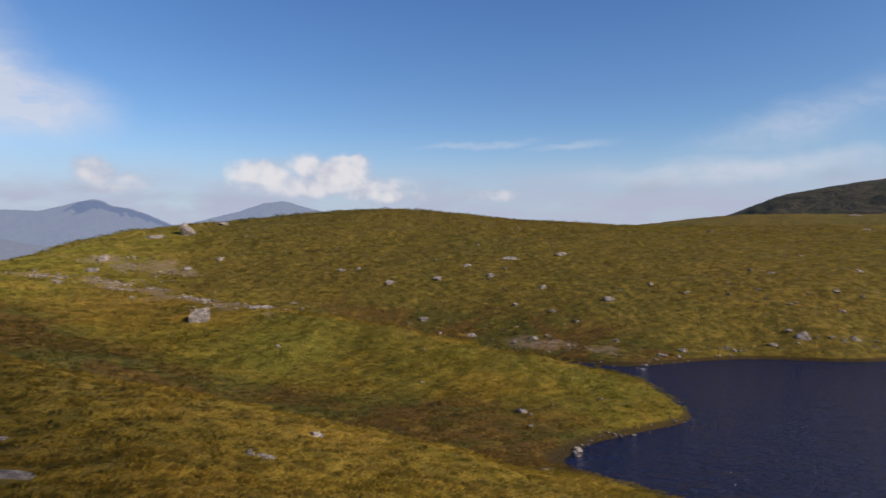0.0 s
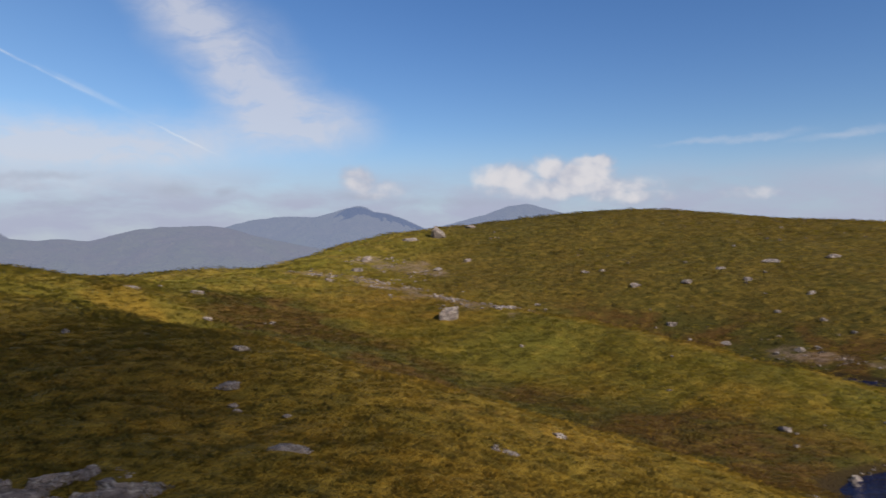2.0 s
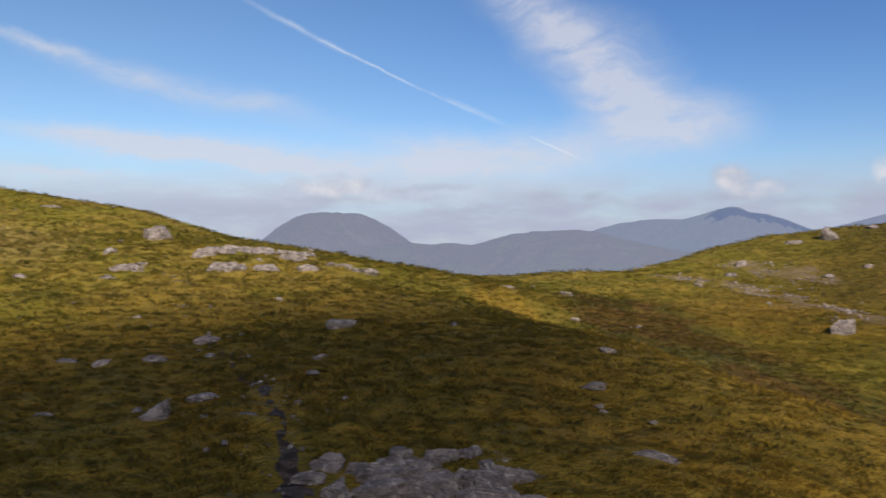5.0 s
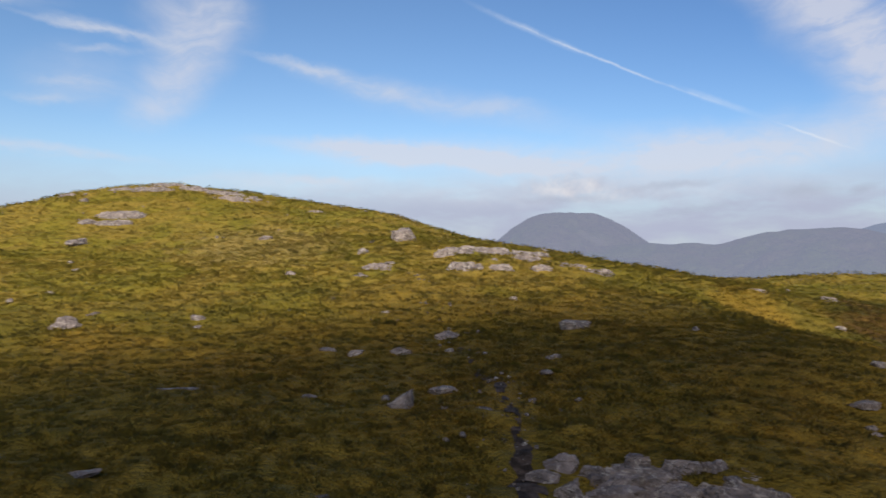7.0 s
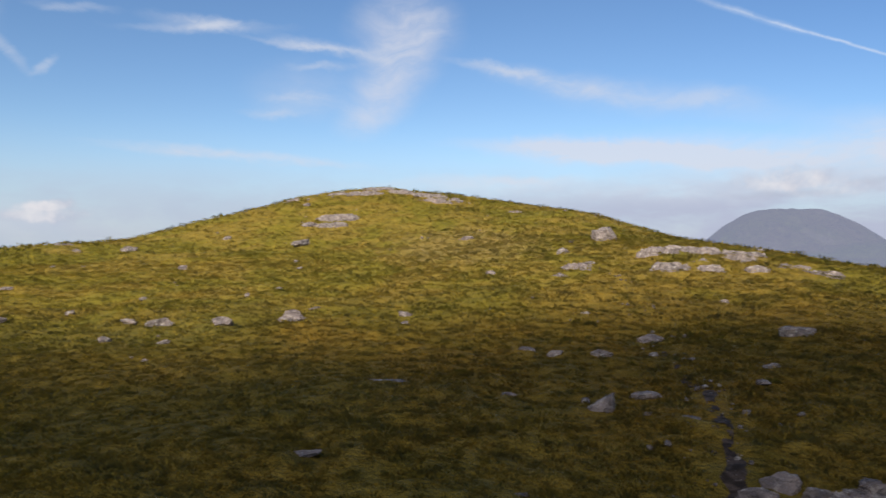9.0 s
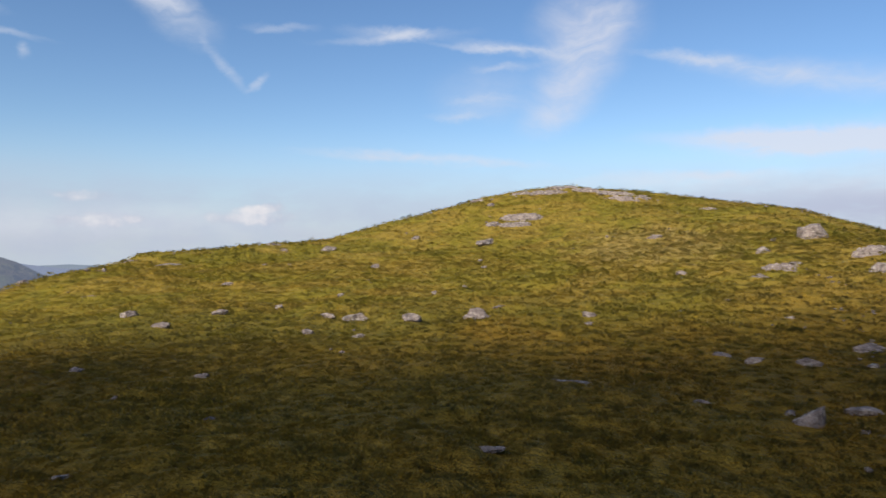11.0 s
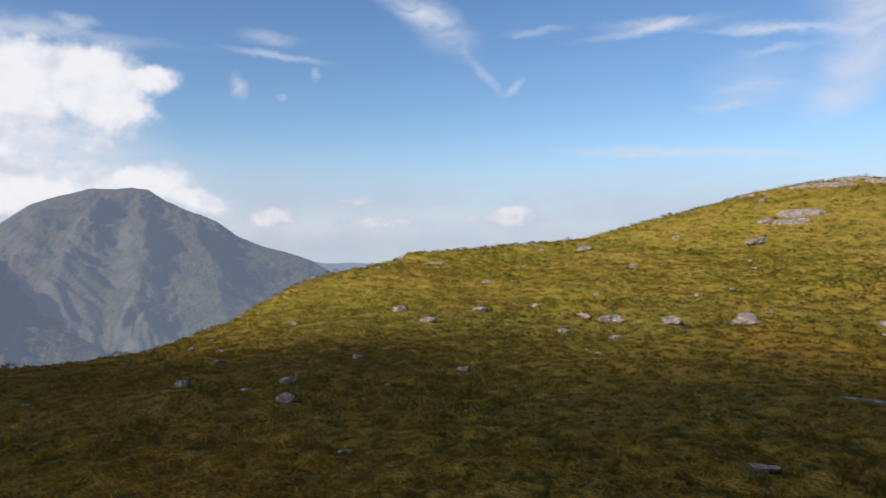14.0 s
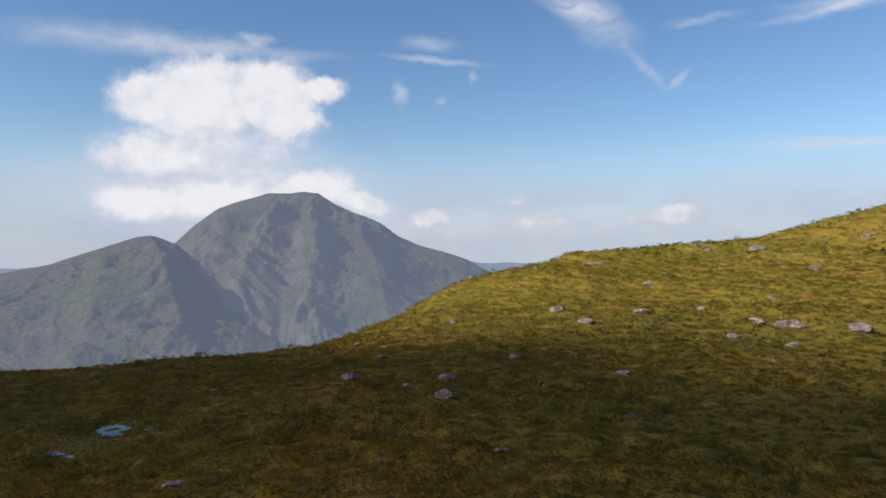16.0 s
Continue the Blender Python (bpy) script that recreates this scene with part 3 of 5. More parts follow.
FORMS = (SHORE, LAKE_BED, FAR_HILL_CREST, FAR_HILL_SLOPE, SPUR_CREST, BURN_BEHIND_SPUR, SPUR_FACE, NEAR_CREST, NEAR_BURN, NEAR_GROUND, SADDLE, KNOLL_CREST, KNOLL_SHOULDER, KNOLL_SLOPE, WEST_SLOPE, BEHIND, OUTER)


def tiles(x, y, seed):
    """Smooth value noise on a unit lattice, -1 to 1."""
    xi, yi = np.floor(x).astype(np.int64), np.floor(y).astype(np.int64)
    u, v = x - xi, y - yi
    u, v = u * u * (3 - 2 * u), v * v * (3 - 2 * v)

    def corner(i, j):
        h = (xi + i) * 374761393 + (yi + j) * 668265263 + seed * 1442695041
        h = (h ^ (h >> 13)) * 1274126177 & 0x7FFFFFFF
        h = (h ^ (h >> 15)) * 2246822519 & 0x7FFFFFFF
        return (h >> 7 & 0xFFFF) / 32767.5 - 1

    return (corner(0, 0) * (1 - u) + corner(1, 0) * u) * (1 - v) + (corner(0, 1) * (1 - u) + corner(1, 1) * u) * v


def rough(x, y, size, seed, octaves=4, gain=0.5):
    total, weight = 0.0, 1.0
    for k in range(octaves):
        total = total + weight * tiles(x / size * 2 ** k + 17.3 * k, y / size * 2 ** k - 9.1 * k, seed + k)
        weight *= gain
    return total


class Land:
    """A thin plate bent over the land forms."""

    def __init__(self, points, stiff=0.002):
        p = np.array(points)
        self.xy = p[:, :2] / 100
        n = len(p)
        a = np.zeros((n + 3, n + 3))
        a[:n, :n] = self.bend(self.xy[:, None] - self.xy[None]) + np.eye(n) * stiff
        a[:n, n], a[:n, n + 1:] = 1, self.xy
        a[n:, :n] = a[:n, n:].T
        self.w = np.linalg.solve(a, np.concatenate([p[:, 2], np.zeros(3)]))

    @staticmethod
    def bend(d):
        r = (d ** 2).sum(-1)
        return 0.5 * r * np.log(r + 1e-9)

    def __call__(self, x, y):
        q = np.stack([np.ravel(x), np.ravel(y)], 1) / 100
        out = np.empty(len(q))
        for i in range(0, len(q), 20000):
            s = q[i:i + 20000]
            out[i:i + 20000] = self.bend(s[:, None] - self.xy[None]) @ self.w[:-3] + self.w[-3] + s @ self.w[-2:]
        return out.reshape(np.shape(x))


plate = Land([p for form in FORMS for p in form])


def blend(x, a, b):
    s = np.clip((x - a) / (b - a), 0, 1)
    return s * s * (3 - 2 * s)


def tussock(x, y):
    """Cushions of grass half a metre and more across, with creases between."""
    warp = 0.35 * tiles(x / 1.9, y / 1.9, 55)
    return (0.5 + 0.5 * tiles(x / 0.70 + warp, y / 0.70 - warp, 30)) * 0.17 + np.abs(tiles(x / 0.42, y / 0.42 + warp, 33)) * 0.05


BURN = [(-31, 46), (-25, 41), (-20, 38), (-14, 36), (-8, 35), (-3, 33.5), (3, 30.5)]
FAR_BURN = [(-8, 65), (-2, 63.5), (3, 62), (8, 59), (12, 55.5), (14.5, 53)]
SCREE_LINE = [(-41, 68), (-36, 68), (-32, 67), (-27, 64), (-23, 61), (-17, 59.5), (-13, 58.5)]
SCREE_UPPER = [(-38, 80), (-34, 78), (-29, 77)]
SCREE_FOOT = [(-3, 65), (2, 61.5), (8, 60), (13, 57)]


def from_line(x, y, line):
    best = np.full(np.shape(x), 1e9)
    for (ax, ay), (bx, by) in zip(line, line[1:]):
        s = np.clip(((x - ax) * (bx - ax) + (y - ay) * (by - ay)) / ((bx - ax) ** 2 + (by - ay) ** 2), 0, 1)
        best = np.minimum(best, np.hypot(x - ax - s * (bx - ax), y - ay - s * (by - ay)))
    return best


NEAR_EDGE = sorted([p[:2] for p in NEAR_CREST], key=lambda p: math.atan2(p[0], p[1]))


def burn_and_rim(x, y):
    """1 along the boggy bottom of the two burns, -1 on the sunlit rim of the crests before them, 0 elsewhere."""
    near = from_line(x, y, BURN) + 1.6 * rough(x, y, 5.0, 66, 3)
    far = from_line(x, y, FAR_BURN) + 1.2 * rough(x, y, 4.0, 67, 3)
    crest = np.minimum(from_line(x, y, NEAR_EDGE), from_line(x, y, [p[:2] for p in SPUR_CREST]) + 0.6) + 0.8 * rough(x, y, 2.5, 69, 2)
    return np.maximum(1 - blend(near, 3.0, 7.5), 1 - blend(far, 4.0, 9.0)) - (1 - blend(crest, 0.9, 3.0))


def bareness(x, y):
    """1 where stones and soil show instead of turf."""
    near = np.minimum(np.minimum(from_line(x, y, SCREE_LINE), from_line(x, y, SCREE_UPPER) - 0.3), from_line(x, y, SCREE_FOOT) + 1.5)
    return 1 - blend(near + 1.9 * rough(x, y, 2.2, 68, 3), 0.9, 2.0)


def ground_height(x, y, bumps=True):
    """Height of the turf; far out the hill falls to a wide lowland."""
    x, y = np.asarray(x, float), np.asarray(y, float)
    d = np.hypot(x, y)
    s = np.minimum(1.0, 250.0 / np.maximum(d, 1e-6))
    near = plate(x * s, y * s)
    far = -40 - 240 * blend(d, 180, 1100) + 175 * blend(d, 1500, 4900) + 22 * rough(x, y, 600.0, 90) * blend(d, 400, 1200)
    z = near + (far - near) * blend(d, 190, 330)
    z = z + 0.26 * blend(z, 0.0, 0.12) * (1 - blend(z, 0.15, 1.2))
    if bumps:
        dry = np.clip((z - 0.3) / 0.6, 0.12, 1)
        z = z + dry * (0.15 * rough(x, y, 3.6, 5, 3) + tussock(x, y) - 0.10) * (1 - blend(d, 150, 320))
    return z


def mesh_of(name, verts, faces, mat, smooth=True):
    me = bpy.data.meshes.new(name)
    me.from_pydata(np.asarray(verts).tolist(), [], faces if isinstance(faces, list) else np.asarray(faces).tolist())
    me.materials.append(mat)
    if smooth:
        me.polygons.foreach_set("use_smooth", [True] * len(me.polygons))
    me.update()
    return me


def sheet(rows, cols, wrap=False):
    """Quads over a grid of rows x cols vertices."""
    i, j = np.meshgrid(np.arange(rows - 1), np.arange(cols if wrap else cols - 1), indexing="ij")
    k = (j + 1) % cols
    return np.stack([i * cols + j, i * cols + k, (i + 1) * cols + k, (i + 1) * cols + j], -1).reshape(-1, 4)


# one sheet of ground from underfoot to the horizon, finer where the hover looks
turns = np.radians(np.concatenate([np.arange(-40, 170, 0.27), np.arange(170, 320, 3.0)]))
rings = np.concatenate([[0.05, 1, 2, 3, 4, 5], np.geomspace(6, 130, 400), np.geomspace(133, 260, 24), np.geomspace(275, 4900, 40)])
rr, tt = np.meshgrid(rings, turns, indexing="ij")
gx, gy = -np.sin(tt) * rr, np.cos(tt) * rr
gz = ground_height(gx, gy)
verts = np.stack([gx, gy, gz], -1).reshape(-1, 3)
faces = sheet(len(rings), len(turns), wrap=True)
verts = np.concatenate([verts, [[0, 0, float(gz[0].mean())]]])
middle = [[len(verts) - 1, (k + 1) % len(turns), k] for k in range(len(turns))]
ground = new("ground", mesh_of("ground", verts, faces.tolist() + middle, TURF))
# the lowland carries its haze in the material too
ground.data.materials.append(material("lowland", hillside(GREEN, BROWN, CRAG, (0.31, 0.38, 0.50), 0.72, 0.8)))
ground.data.attributes.new("wet", "FLOAT", "POINT").data.foreach_set("value", burn_and_rim(verts[:, 0], verts[:, 1]).astype(np.float32))
ground.data.attributes.new("bare", "FLOAT", "POINT").data.foreach_set("value", bareness(verts[:, 0], verts[:, 1]).astype(np.float32))
far_out = np.concatenate([np.repeat(rings[:-1] > 420, len(turns)), np.zeros(len(turns), bool)]).astype(np.int32)
ground.data.polygons.foreach_set("material_index", far_out)
tagged(ground, "rolling moorland turf of olive and straw-coloured grass", "ground", kind="structure")

# the tarn
bm = bmesh.new()
bmesh.ops.create_grid(bm, x_segments=40, y_segments=40, size=45, matrix=Matrix.Translation((50, 20, 0.0)))
me = bpy.data.meshes.new("water")
bm.to_mesh(me)
bm.free()
me.materials.append(WATER)
water = tagged(new("water", me), "dark blue rippled water of a small tarn", "tarn", kind="structure")


# ---- far hills ----
def far_hill(name, label, crest, distance, front, back, foot, seed, mat, relief=0.16, step=0.12, ribs=()):
    """A hill whose crest runs through (turn, rise) in degrees at that distance; its near side falls to foot over front metres."""
    c = np.array(crest)
    a = np.arange(c[:, 0].min(), c[:, 0].max(), step)
    order = np.argsort(c[:, 0])
    e = np.interp(a, c[order, 0], c[order, 1])
    e = np.convolve(np.pad(e, 1, mode="edge"), np.ones(3) / 3, "valid")
    e = e + (0.08 if relief > 0.2 else 0.015) * np.clip(e + 1, 0, 1) * rough(a / 0.55, 0 * a + seed, 1.0, seed, 3, 0.6)
    top = EYE.z + distance * np.tan(np.radians(e))
    s = np.concatenate([np.linspace(-1, 0, 170 if relief > 0.165 else 90), np.linspace(0, 1, 26)[1:]])
    dist = distance + np.where(s < 0, s * front, s * back)
    dd, aa = np.meshgrid(dist, np.radians(a), indexing="ij")
    x, y = -np.sin(aa) * dd, np.cos(aa) * dd
    u = np.abs(s)[:, None]
    fall = 0.62 * u + 0.38 * u ** 2 * (3 - 2 * u)
    high = np.maximum(top[None] - foot, 5.0)
    z = top[None] - high * fall
    big = front * 0.30
    wx = x + 0.35 * big * rough(x, y, big, seed + 40, 2)
    wy = y + 0.35 * big * rough(x, y, big, seed + 50, 2)
    rib = 1 - np.abs(rough(wx, wy, big, seed, 5, 0.48))
    # gullies wander down from the crest; crags step across the slope
    run = np.degrees(aa) + 2.4 * rough(x, y, big * 0.8, seed + 60, 4)
    gully = 1 - np.abs(rough(run / 4.6, 2.6 * u + 0 * aa, 1.0, seed + 70, 2, 0.4))
    knob = rough(wx, wy, front * 0.08, seed + 9, 4, 0.55)
    crag = np.abs(rough(wx + 0.4 * front * 0.05 * knob, wy, front * 0.055, seed + 15, 4, 0.55))
    bench = tiles(z / (0.085 * high) + 1.5 * rough(wx, wy, big, seed + 80, 2), run / 5.0, seed + 81)
    z = z + high * relief * (0.78 * rib + 0.22 * gully - 0.62) * blend(u, 0.02, 0.35) + high * (0.022 * knob + 0.024 * bench - (0.05 if relief > 0.165 else 0.015) * crag) * blend(u, 0.0, 0.10) + 0.008 * high * knob
    for top_turn, foot_turn, wide, proud, start, end in ribs:
        along = np.clip((u - start) / (end - start), 0, 1)
        near = (np.degrees(aa) + 0.5 * rough(x, y, big * 0.5, seed + 90, 3) - top_turn - (foot_turn - top_turn) * along) / (wide * (0.5 + along))
        z = z + proud * high * np.maximum(1 - np.abs(near), 0) ** 1.3 * blend(along, 0.0, 0.25) * (1 - blend(u, end, end + 0.2)) * (s[:, None] < 0)
    me = mesh_of(name, np.stack([x, y, z], -1).reshape(-1, 3), sheet(len(s), len(a)), mat)
    return tagged(new(name, me), label, "mountain", kind="structure")


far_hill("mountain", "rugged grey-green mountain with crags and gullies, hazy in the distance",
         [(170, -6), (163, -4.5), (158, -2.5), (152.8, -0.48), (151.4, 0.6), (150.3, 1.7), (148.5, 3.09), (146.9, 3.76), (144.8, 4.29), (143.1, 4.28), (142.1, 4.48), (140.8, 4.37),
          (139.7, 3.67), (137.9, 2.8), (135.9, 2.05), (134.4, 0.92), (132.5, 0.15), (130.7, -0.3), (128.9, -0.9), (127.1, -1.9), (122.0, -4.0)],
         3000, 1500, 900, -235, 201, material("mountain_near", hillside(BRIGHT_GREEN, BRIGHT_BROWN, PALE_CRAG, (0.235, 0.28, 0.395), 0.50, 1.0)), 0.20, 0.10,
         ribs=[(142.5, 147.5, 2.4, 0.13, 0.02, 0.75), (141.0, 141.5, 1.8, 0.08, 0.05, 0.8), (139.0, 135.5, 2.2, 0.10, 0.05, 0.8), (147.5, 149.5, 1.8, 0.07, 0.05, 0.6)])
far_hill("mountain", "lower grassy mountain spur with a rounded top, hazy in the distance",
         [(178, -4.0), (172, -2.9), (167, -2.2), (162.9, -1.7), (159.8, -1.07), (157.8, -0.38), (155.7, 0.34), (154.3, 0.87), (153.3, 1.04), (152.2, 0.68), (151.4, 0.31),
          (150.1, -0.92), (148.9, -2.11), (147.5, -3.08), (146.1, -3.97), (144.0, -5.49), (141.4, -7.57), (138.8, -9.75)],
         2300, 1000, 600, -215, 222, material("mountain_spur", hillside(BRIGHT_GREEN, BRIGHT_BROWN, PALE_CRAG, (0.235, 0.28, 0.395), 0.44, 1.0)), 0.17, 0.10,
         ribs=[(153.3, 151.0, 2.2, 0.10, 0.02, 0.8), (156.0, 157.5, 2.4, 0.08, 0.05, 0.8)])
# the farther the range, the more haze is painted in
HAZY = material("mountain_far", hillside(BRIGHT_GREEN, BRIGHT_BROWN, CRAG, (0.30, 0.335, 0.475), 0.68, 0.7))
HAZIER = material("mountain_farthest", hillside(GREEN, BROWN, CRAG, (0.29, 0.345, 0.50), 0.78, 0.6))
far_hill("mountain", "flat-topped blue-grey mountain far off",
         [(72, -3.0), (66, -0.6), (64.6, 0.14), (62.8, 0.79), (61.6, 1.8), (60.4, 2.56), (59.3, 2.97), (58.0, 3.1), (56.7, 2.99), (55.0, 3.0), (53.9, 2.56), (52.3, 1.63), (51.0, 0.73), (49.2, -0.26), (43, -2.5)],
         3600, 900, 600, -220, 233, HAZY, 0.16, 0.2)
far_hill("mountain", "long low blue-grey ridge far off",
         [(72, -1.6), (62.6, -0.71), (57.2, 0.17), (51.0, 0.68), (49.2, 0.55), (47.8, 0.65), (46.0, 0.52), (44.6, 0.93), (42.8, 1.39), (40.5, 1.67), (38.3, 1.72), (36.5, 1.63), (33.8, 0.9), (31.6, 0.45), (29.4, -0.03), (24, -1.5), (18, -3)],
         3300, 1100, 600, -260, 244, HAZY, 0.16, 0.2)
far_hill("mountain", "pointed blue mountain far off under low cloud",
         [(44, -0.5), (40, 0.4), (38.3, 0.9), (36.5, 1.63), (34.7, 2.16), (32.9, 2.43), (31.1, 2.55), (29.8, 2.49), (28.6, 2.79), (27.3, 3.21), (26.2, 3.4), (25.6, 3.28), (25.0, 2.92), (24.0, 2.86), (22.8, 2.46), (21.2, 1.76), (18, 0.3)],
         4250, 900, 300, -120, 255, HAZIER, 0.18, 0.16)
# added shape; its dark colours stand in for shade on the mountain behind
far_hill("mountain", "added dark face for the shaded side of a blue mountain",
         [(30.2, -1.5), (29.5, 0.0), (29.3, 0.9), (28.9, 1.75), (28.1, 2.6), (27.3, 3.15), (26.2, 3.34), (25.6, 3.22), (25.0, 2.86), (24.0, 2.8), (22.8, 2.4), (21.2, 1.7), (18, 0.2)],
         4150, 300, 90, -120, 259, material("mountain_shade", hillside((0.020, 0.026, 0.014), (0.026, 0.024, 0.020), (0.045, 0.044, 0.045), (0.20, 0.27, 0.46), 0.74, 0.6)), 0.10, 0.16)
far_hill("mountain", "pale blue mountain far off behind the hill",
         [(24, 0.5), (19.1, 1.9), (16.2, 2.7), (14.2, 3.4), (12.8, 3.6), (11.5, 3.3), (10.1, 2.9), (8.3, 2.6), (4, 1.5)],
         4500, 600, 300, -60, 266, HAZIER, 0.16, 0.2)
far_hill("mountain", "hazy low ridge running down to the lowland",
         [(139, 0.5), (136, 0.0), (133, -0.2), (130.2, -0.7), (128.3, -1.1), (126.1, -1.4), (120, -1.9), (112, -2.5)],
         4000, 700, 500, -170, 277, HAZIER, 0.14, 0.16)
# no cloud shades this hill; the shadow is put into its dark colours
far_hill("hill", "dark heathery hill beyond the tarn, cloud shadow in its colour",
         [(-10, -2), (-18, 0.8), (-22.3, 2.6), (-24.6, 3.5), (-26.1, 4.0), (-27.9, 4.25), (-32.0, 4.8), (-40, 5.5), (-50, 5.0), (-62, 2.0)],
         700, 260, 300, -25, 288, material("hill_shade", hillside((0.026, 0.025, 0.008), (0.032, 0.023, 0.010), (0.042, 0.036, 0.026), (0.2, 0.25, 0.35), 0.05, 3.0)), 0.08, 0.25)


# ---- the cloud whose shadow lies on the near ground; it floats out of sight, towards the sun ----
SHADE = [
    (-3.2, 11.5), (-5.8, 15), (-8.6, 17.8), (-11, 19.5), (-14.5, 21.5), (-20, 25), (-22.5, 26.5), (-24.5, 27), (-25.6, 24.5), (-25.8, 21.5), (-27.4, 18),
    (-30.5, 15), (-30.5, 11), (-28.5, 7.5), (-26, 3), (-24.8, 0), (-24, -4), (-22, -6.5), (-23.8, -8.5), (-26.3, -10), (-28.5, -14), (-27.5, -17), (-24.5, -17.5),
    (-22, -19), (-21.5, -25), (-23, -30), (-30, -36), (-40, -50), (-30, -66), (10, -70), (40, -50), (30, -10), (14, -4),
    (4, 1), (-3, 7),
]


def inside_depth(x, y, outline):
    """Metres from the outline, positive inside it."""
    o = np.array(outline, float)
    best, odd = np.full(x.shape, 1e9), np.zeros(x.shape, bool)
    for (ax, ay), (bx, by) in zip(o, np.roll(o, -1, 0)):
        s = np.clip(((x - ax) * (bx - ax) + (y - ay) * (by - ay)) / ((bx - ax) ** 2 + (by - ay) ** 2), 0, 1)
        best = np.minimum(best, np.hypot(x - ax - s * (bx - ax), y - ay - s * (by - ay)))
        if ay != by:
            odd ^= ((ay > y) != (by > y)) & (x < ax + (y - ay) / (by - ay) * (bx - ax))
    return np.where(odd, best, -best)


def cloud_over(outline, up, seed):
    step = 1.0
    o = np.array(outline, float)
    xs, ys = np.arange(o[:, 0].min() - 4, o[:, 0].max() + 4, step), np.arange(o[:, 1].min() - 4, o[:, 1].max() + 4, step)
    x, y = np.meshgrid(xs, ys, indexing="ij")
    deep = inside_depth(x, y, outline) + 1.3 * rough(x, y, 5.0, seed, 3)
    keep = deep > 0
    index = -np.ones(x.shape, int)
    index[keep] = np.arange(keep.sum())
    lift = SUN_WAY * (up / SUN_WAY.z)
    billow = np.minimum(np.sqrt(np.maximum(deep, 0)), 5) * (1 + 0.3 * rough(x, y, 9.0, seed + 7, 3))
    base = np.stack([x + lift.x, y + lift.y, np.full(x.shape, lift.z + 5.0)], -1)
    top = base + np.stack([0 * x, 0 * x, np.maximum(billow, 0.2)], -1)
    quads = np.stack([index[:-1, :-1], index[1:, :-1], index[1:, 1:], index[:-1, 1:]], -1).reshape(-1, 4)
    quads = quads[(quads >= 0).all(1)]
    n = keep.sum()
    verts = np.concatenate([top[keep], base[keep]])
    return verts, np.concatenate([quads, quads[:, ::-1] + n])


def build_cloud(n):
    mist = n.put("ShaderNodeBsdfPrincipled", {"Base Color": (0.85, 0.85, 0.86, 1), "Roughness": 1.0, "Specular IOR Level": 0.0}).outputs[0]
    clear = n.put("ShaderNodeBsdfTransparent").outputs[0]
    return n.put("ShaderNodeMixShader", {0: 0.54, 1: clear, 2: mist}).outputs[0]


cloud_mesh = mesh_of("cloud", *cloud_over(SHADE, 400.0, 61), material("cloud_white", build_cloud))
tagged(new("cloud", cloud_mesh), "white cumulus cloud drifting in front of the sun", "cloud", kind="structure")


# ---- rocks: x, y, width, height in metres ----
KNOLL = [
    (-54.9, 19.6, 2.09, 1.16), (-48.0, 14.2, 1.03, 0.52), (-42.9, 8.2, 0.82, 0.37), (-60.0, 9.3, 1.41, 0.42), (-72.5, -4.8, 1.45, 0.47),
    (-72.6, -2.9, 3.15, 0.42), (-75.9, -2.0, 3.86, 0.55), (-64.4, -5.0, 1.83, 0.59), (-87.0, 0.9, 3.85, 0.58), (-89.7, 2.8, 4.01, 0.53),
    (-87.4, -2.3, 2.54, 0.44), (-86.3, -7.9, 1.83, 0.43), (-87.6, 5.8, 3.31, 0.53), (-82.4, 9.4, 4.44, 0.70), (-86.2, 8.8, 3.96, 0.46),
    (-82.0, -5.7, 0.82, 0.53), (-83.2, 11.9, 2.59, 0.39), (-75.7, 17.1, 1.58, 0.30),
]
LEDGE = [
    (-44.6, 19.0, 1.31, 0.70), (-44.8, 21.7, 2.46, 0.71), (-42.4, 24.0, 2.78, 0.66), (-38.4, 17.7, 1.55, 0.37), (-38.7, 20.1, 1.46, 0.35),
    (-38.2, 22.6, 1.19, 0.39), (-36.3, 24.9, 3.16, 0.62), (-41.4, 20.9, 1.48, 0.26), (-53.0, 31.7, 1.27, 0.34), (-40.0, 12.8, 1.67, 0.27),
    (-42.1, 14.2, 0.78, 0.25), (-39.9, 11.7, 0.86, 0.23),
]
SLOPE = [
    (-22.4, 14.7, 1.13, 0.42), (-24.7, 10.5, 0.94, 0.36), (-22.4, 9.7, 0.35, 0.19), (-22.5, 8.0, 0.72, 0.27), (-23.3, 6.6, 0.54, 0.19),
    (-23.6, 5.7, 0.57, 0.15), (-17.1, 7.2, 0.80, 0.25), (-15.6, 5.6, 0.61, 0.48), (-14.4, 7.0, 0.48, 0.13), (-15.1, 6.4, 0.20, 0.10),
    (-18.3, 3.9, 0.44, 0.15), (-19.3, 0.9, 1.37, 0.12), (-31.8, -2.9, 1.35, 0.63), (-34.7, -2.0, 0.74, 0.20), (-31.5, 2.1, 0.66, 0.24),
    (-29.5, 2.0, 0.36, 0.18), (-29.8, 9.8, 0.70, 0.20), (-30.1, 16.4, 0.38, 0.22), (-18.9, 11.7, 0.52, 0.16), (-11.3, 15.4, 0.76, 0.26),
    (-13.1, 18.5, 0.55, 0.20), (-10.7, 14.7, 0.27, 0.12),
]
SLABS = [(-10.7, 8.4, 0.46, 0.23), (-12.8, -1.0, 0.72, 0.09), (-11.0, 2.5, 0.41, 0.10)]
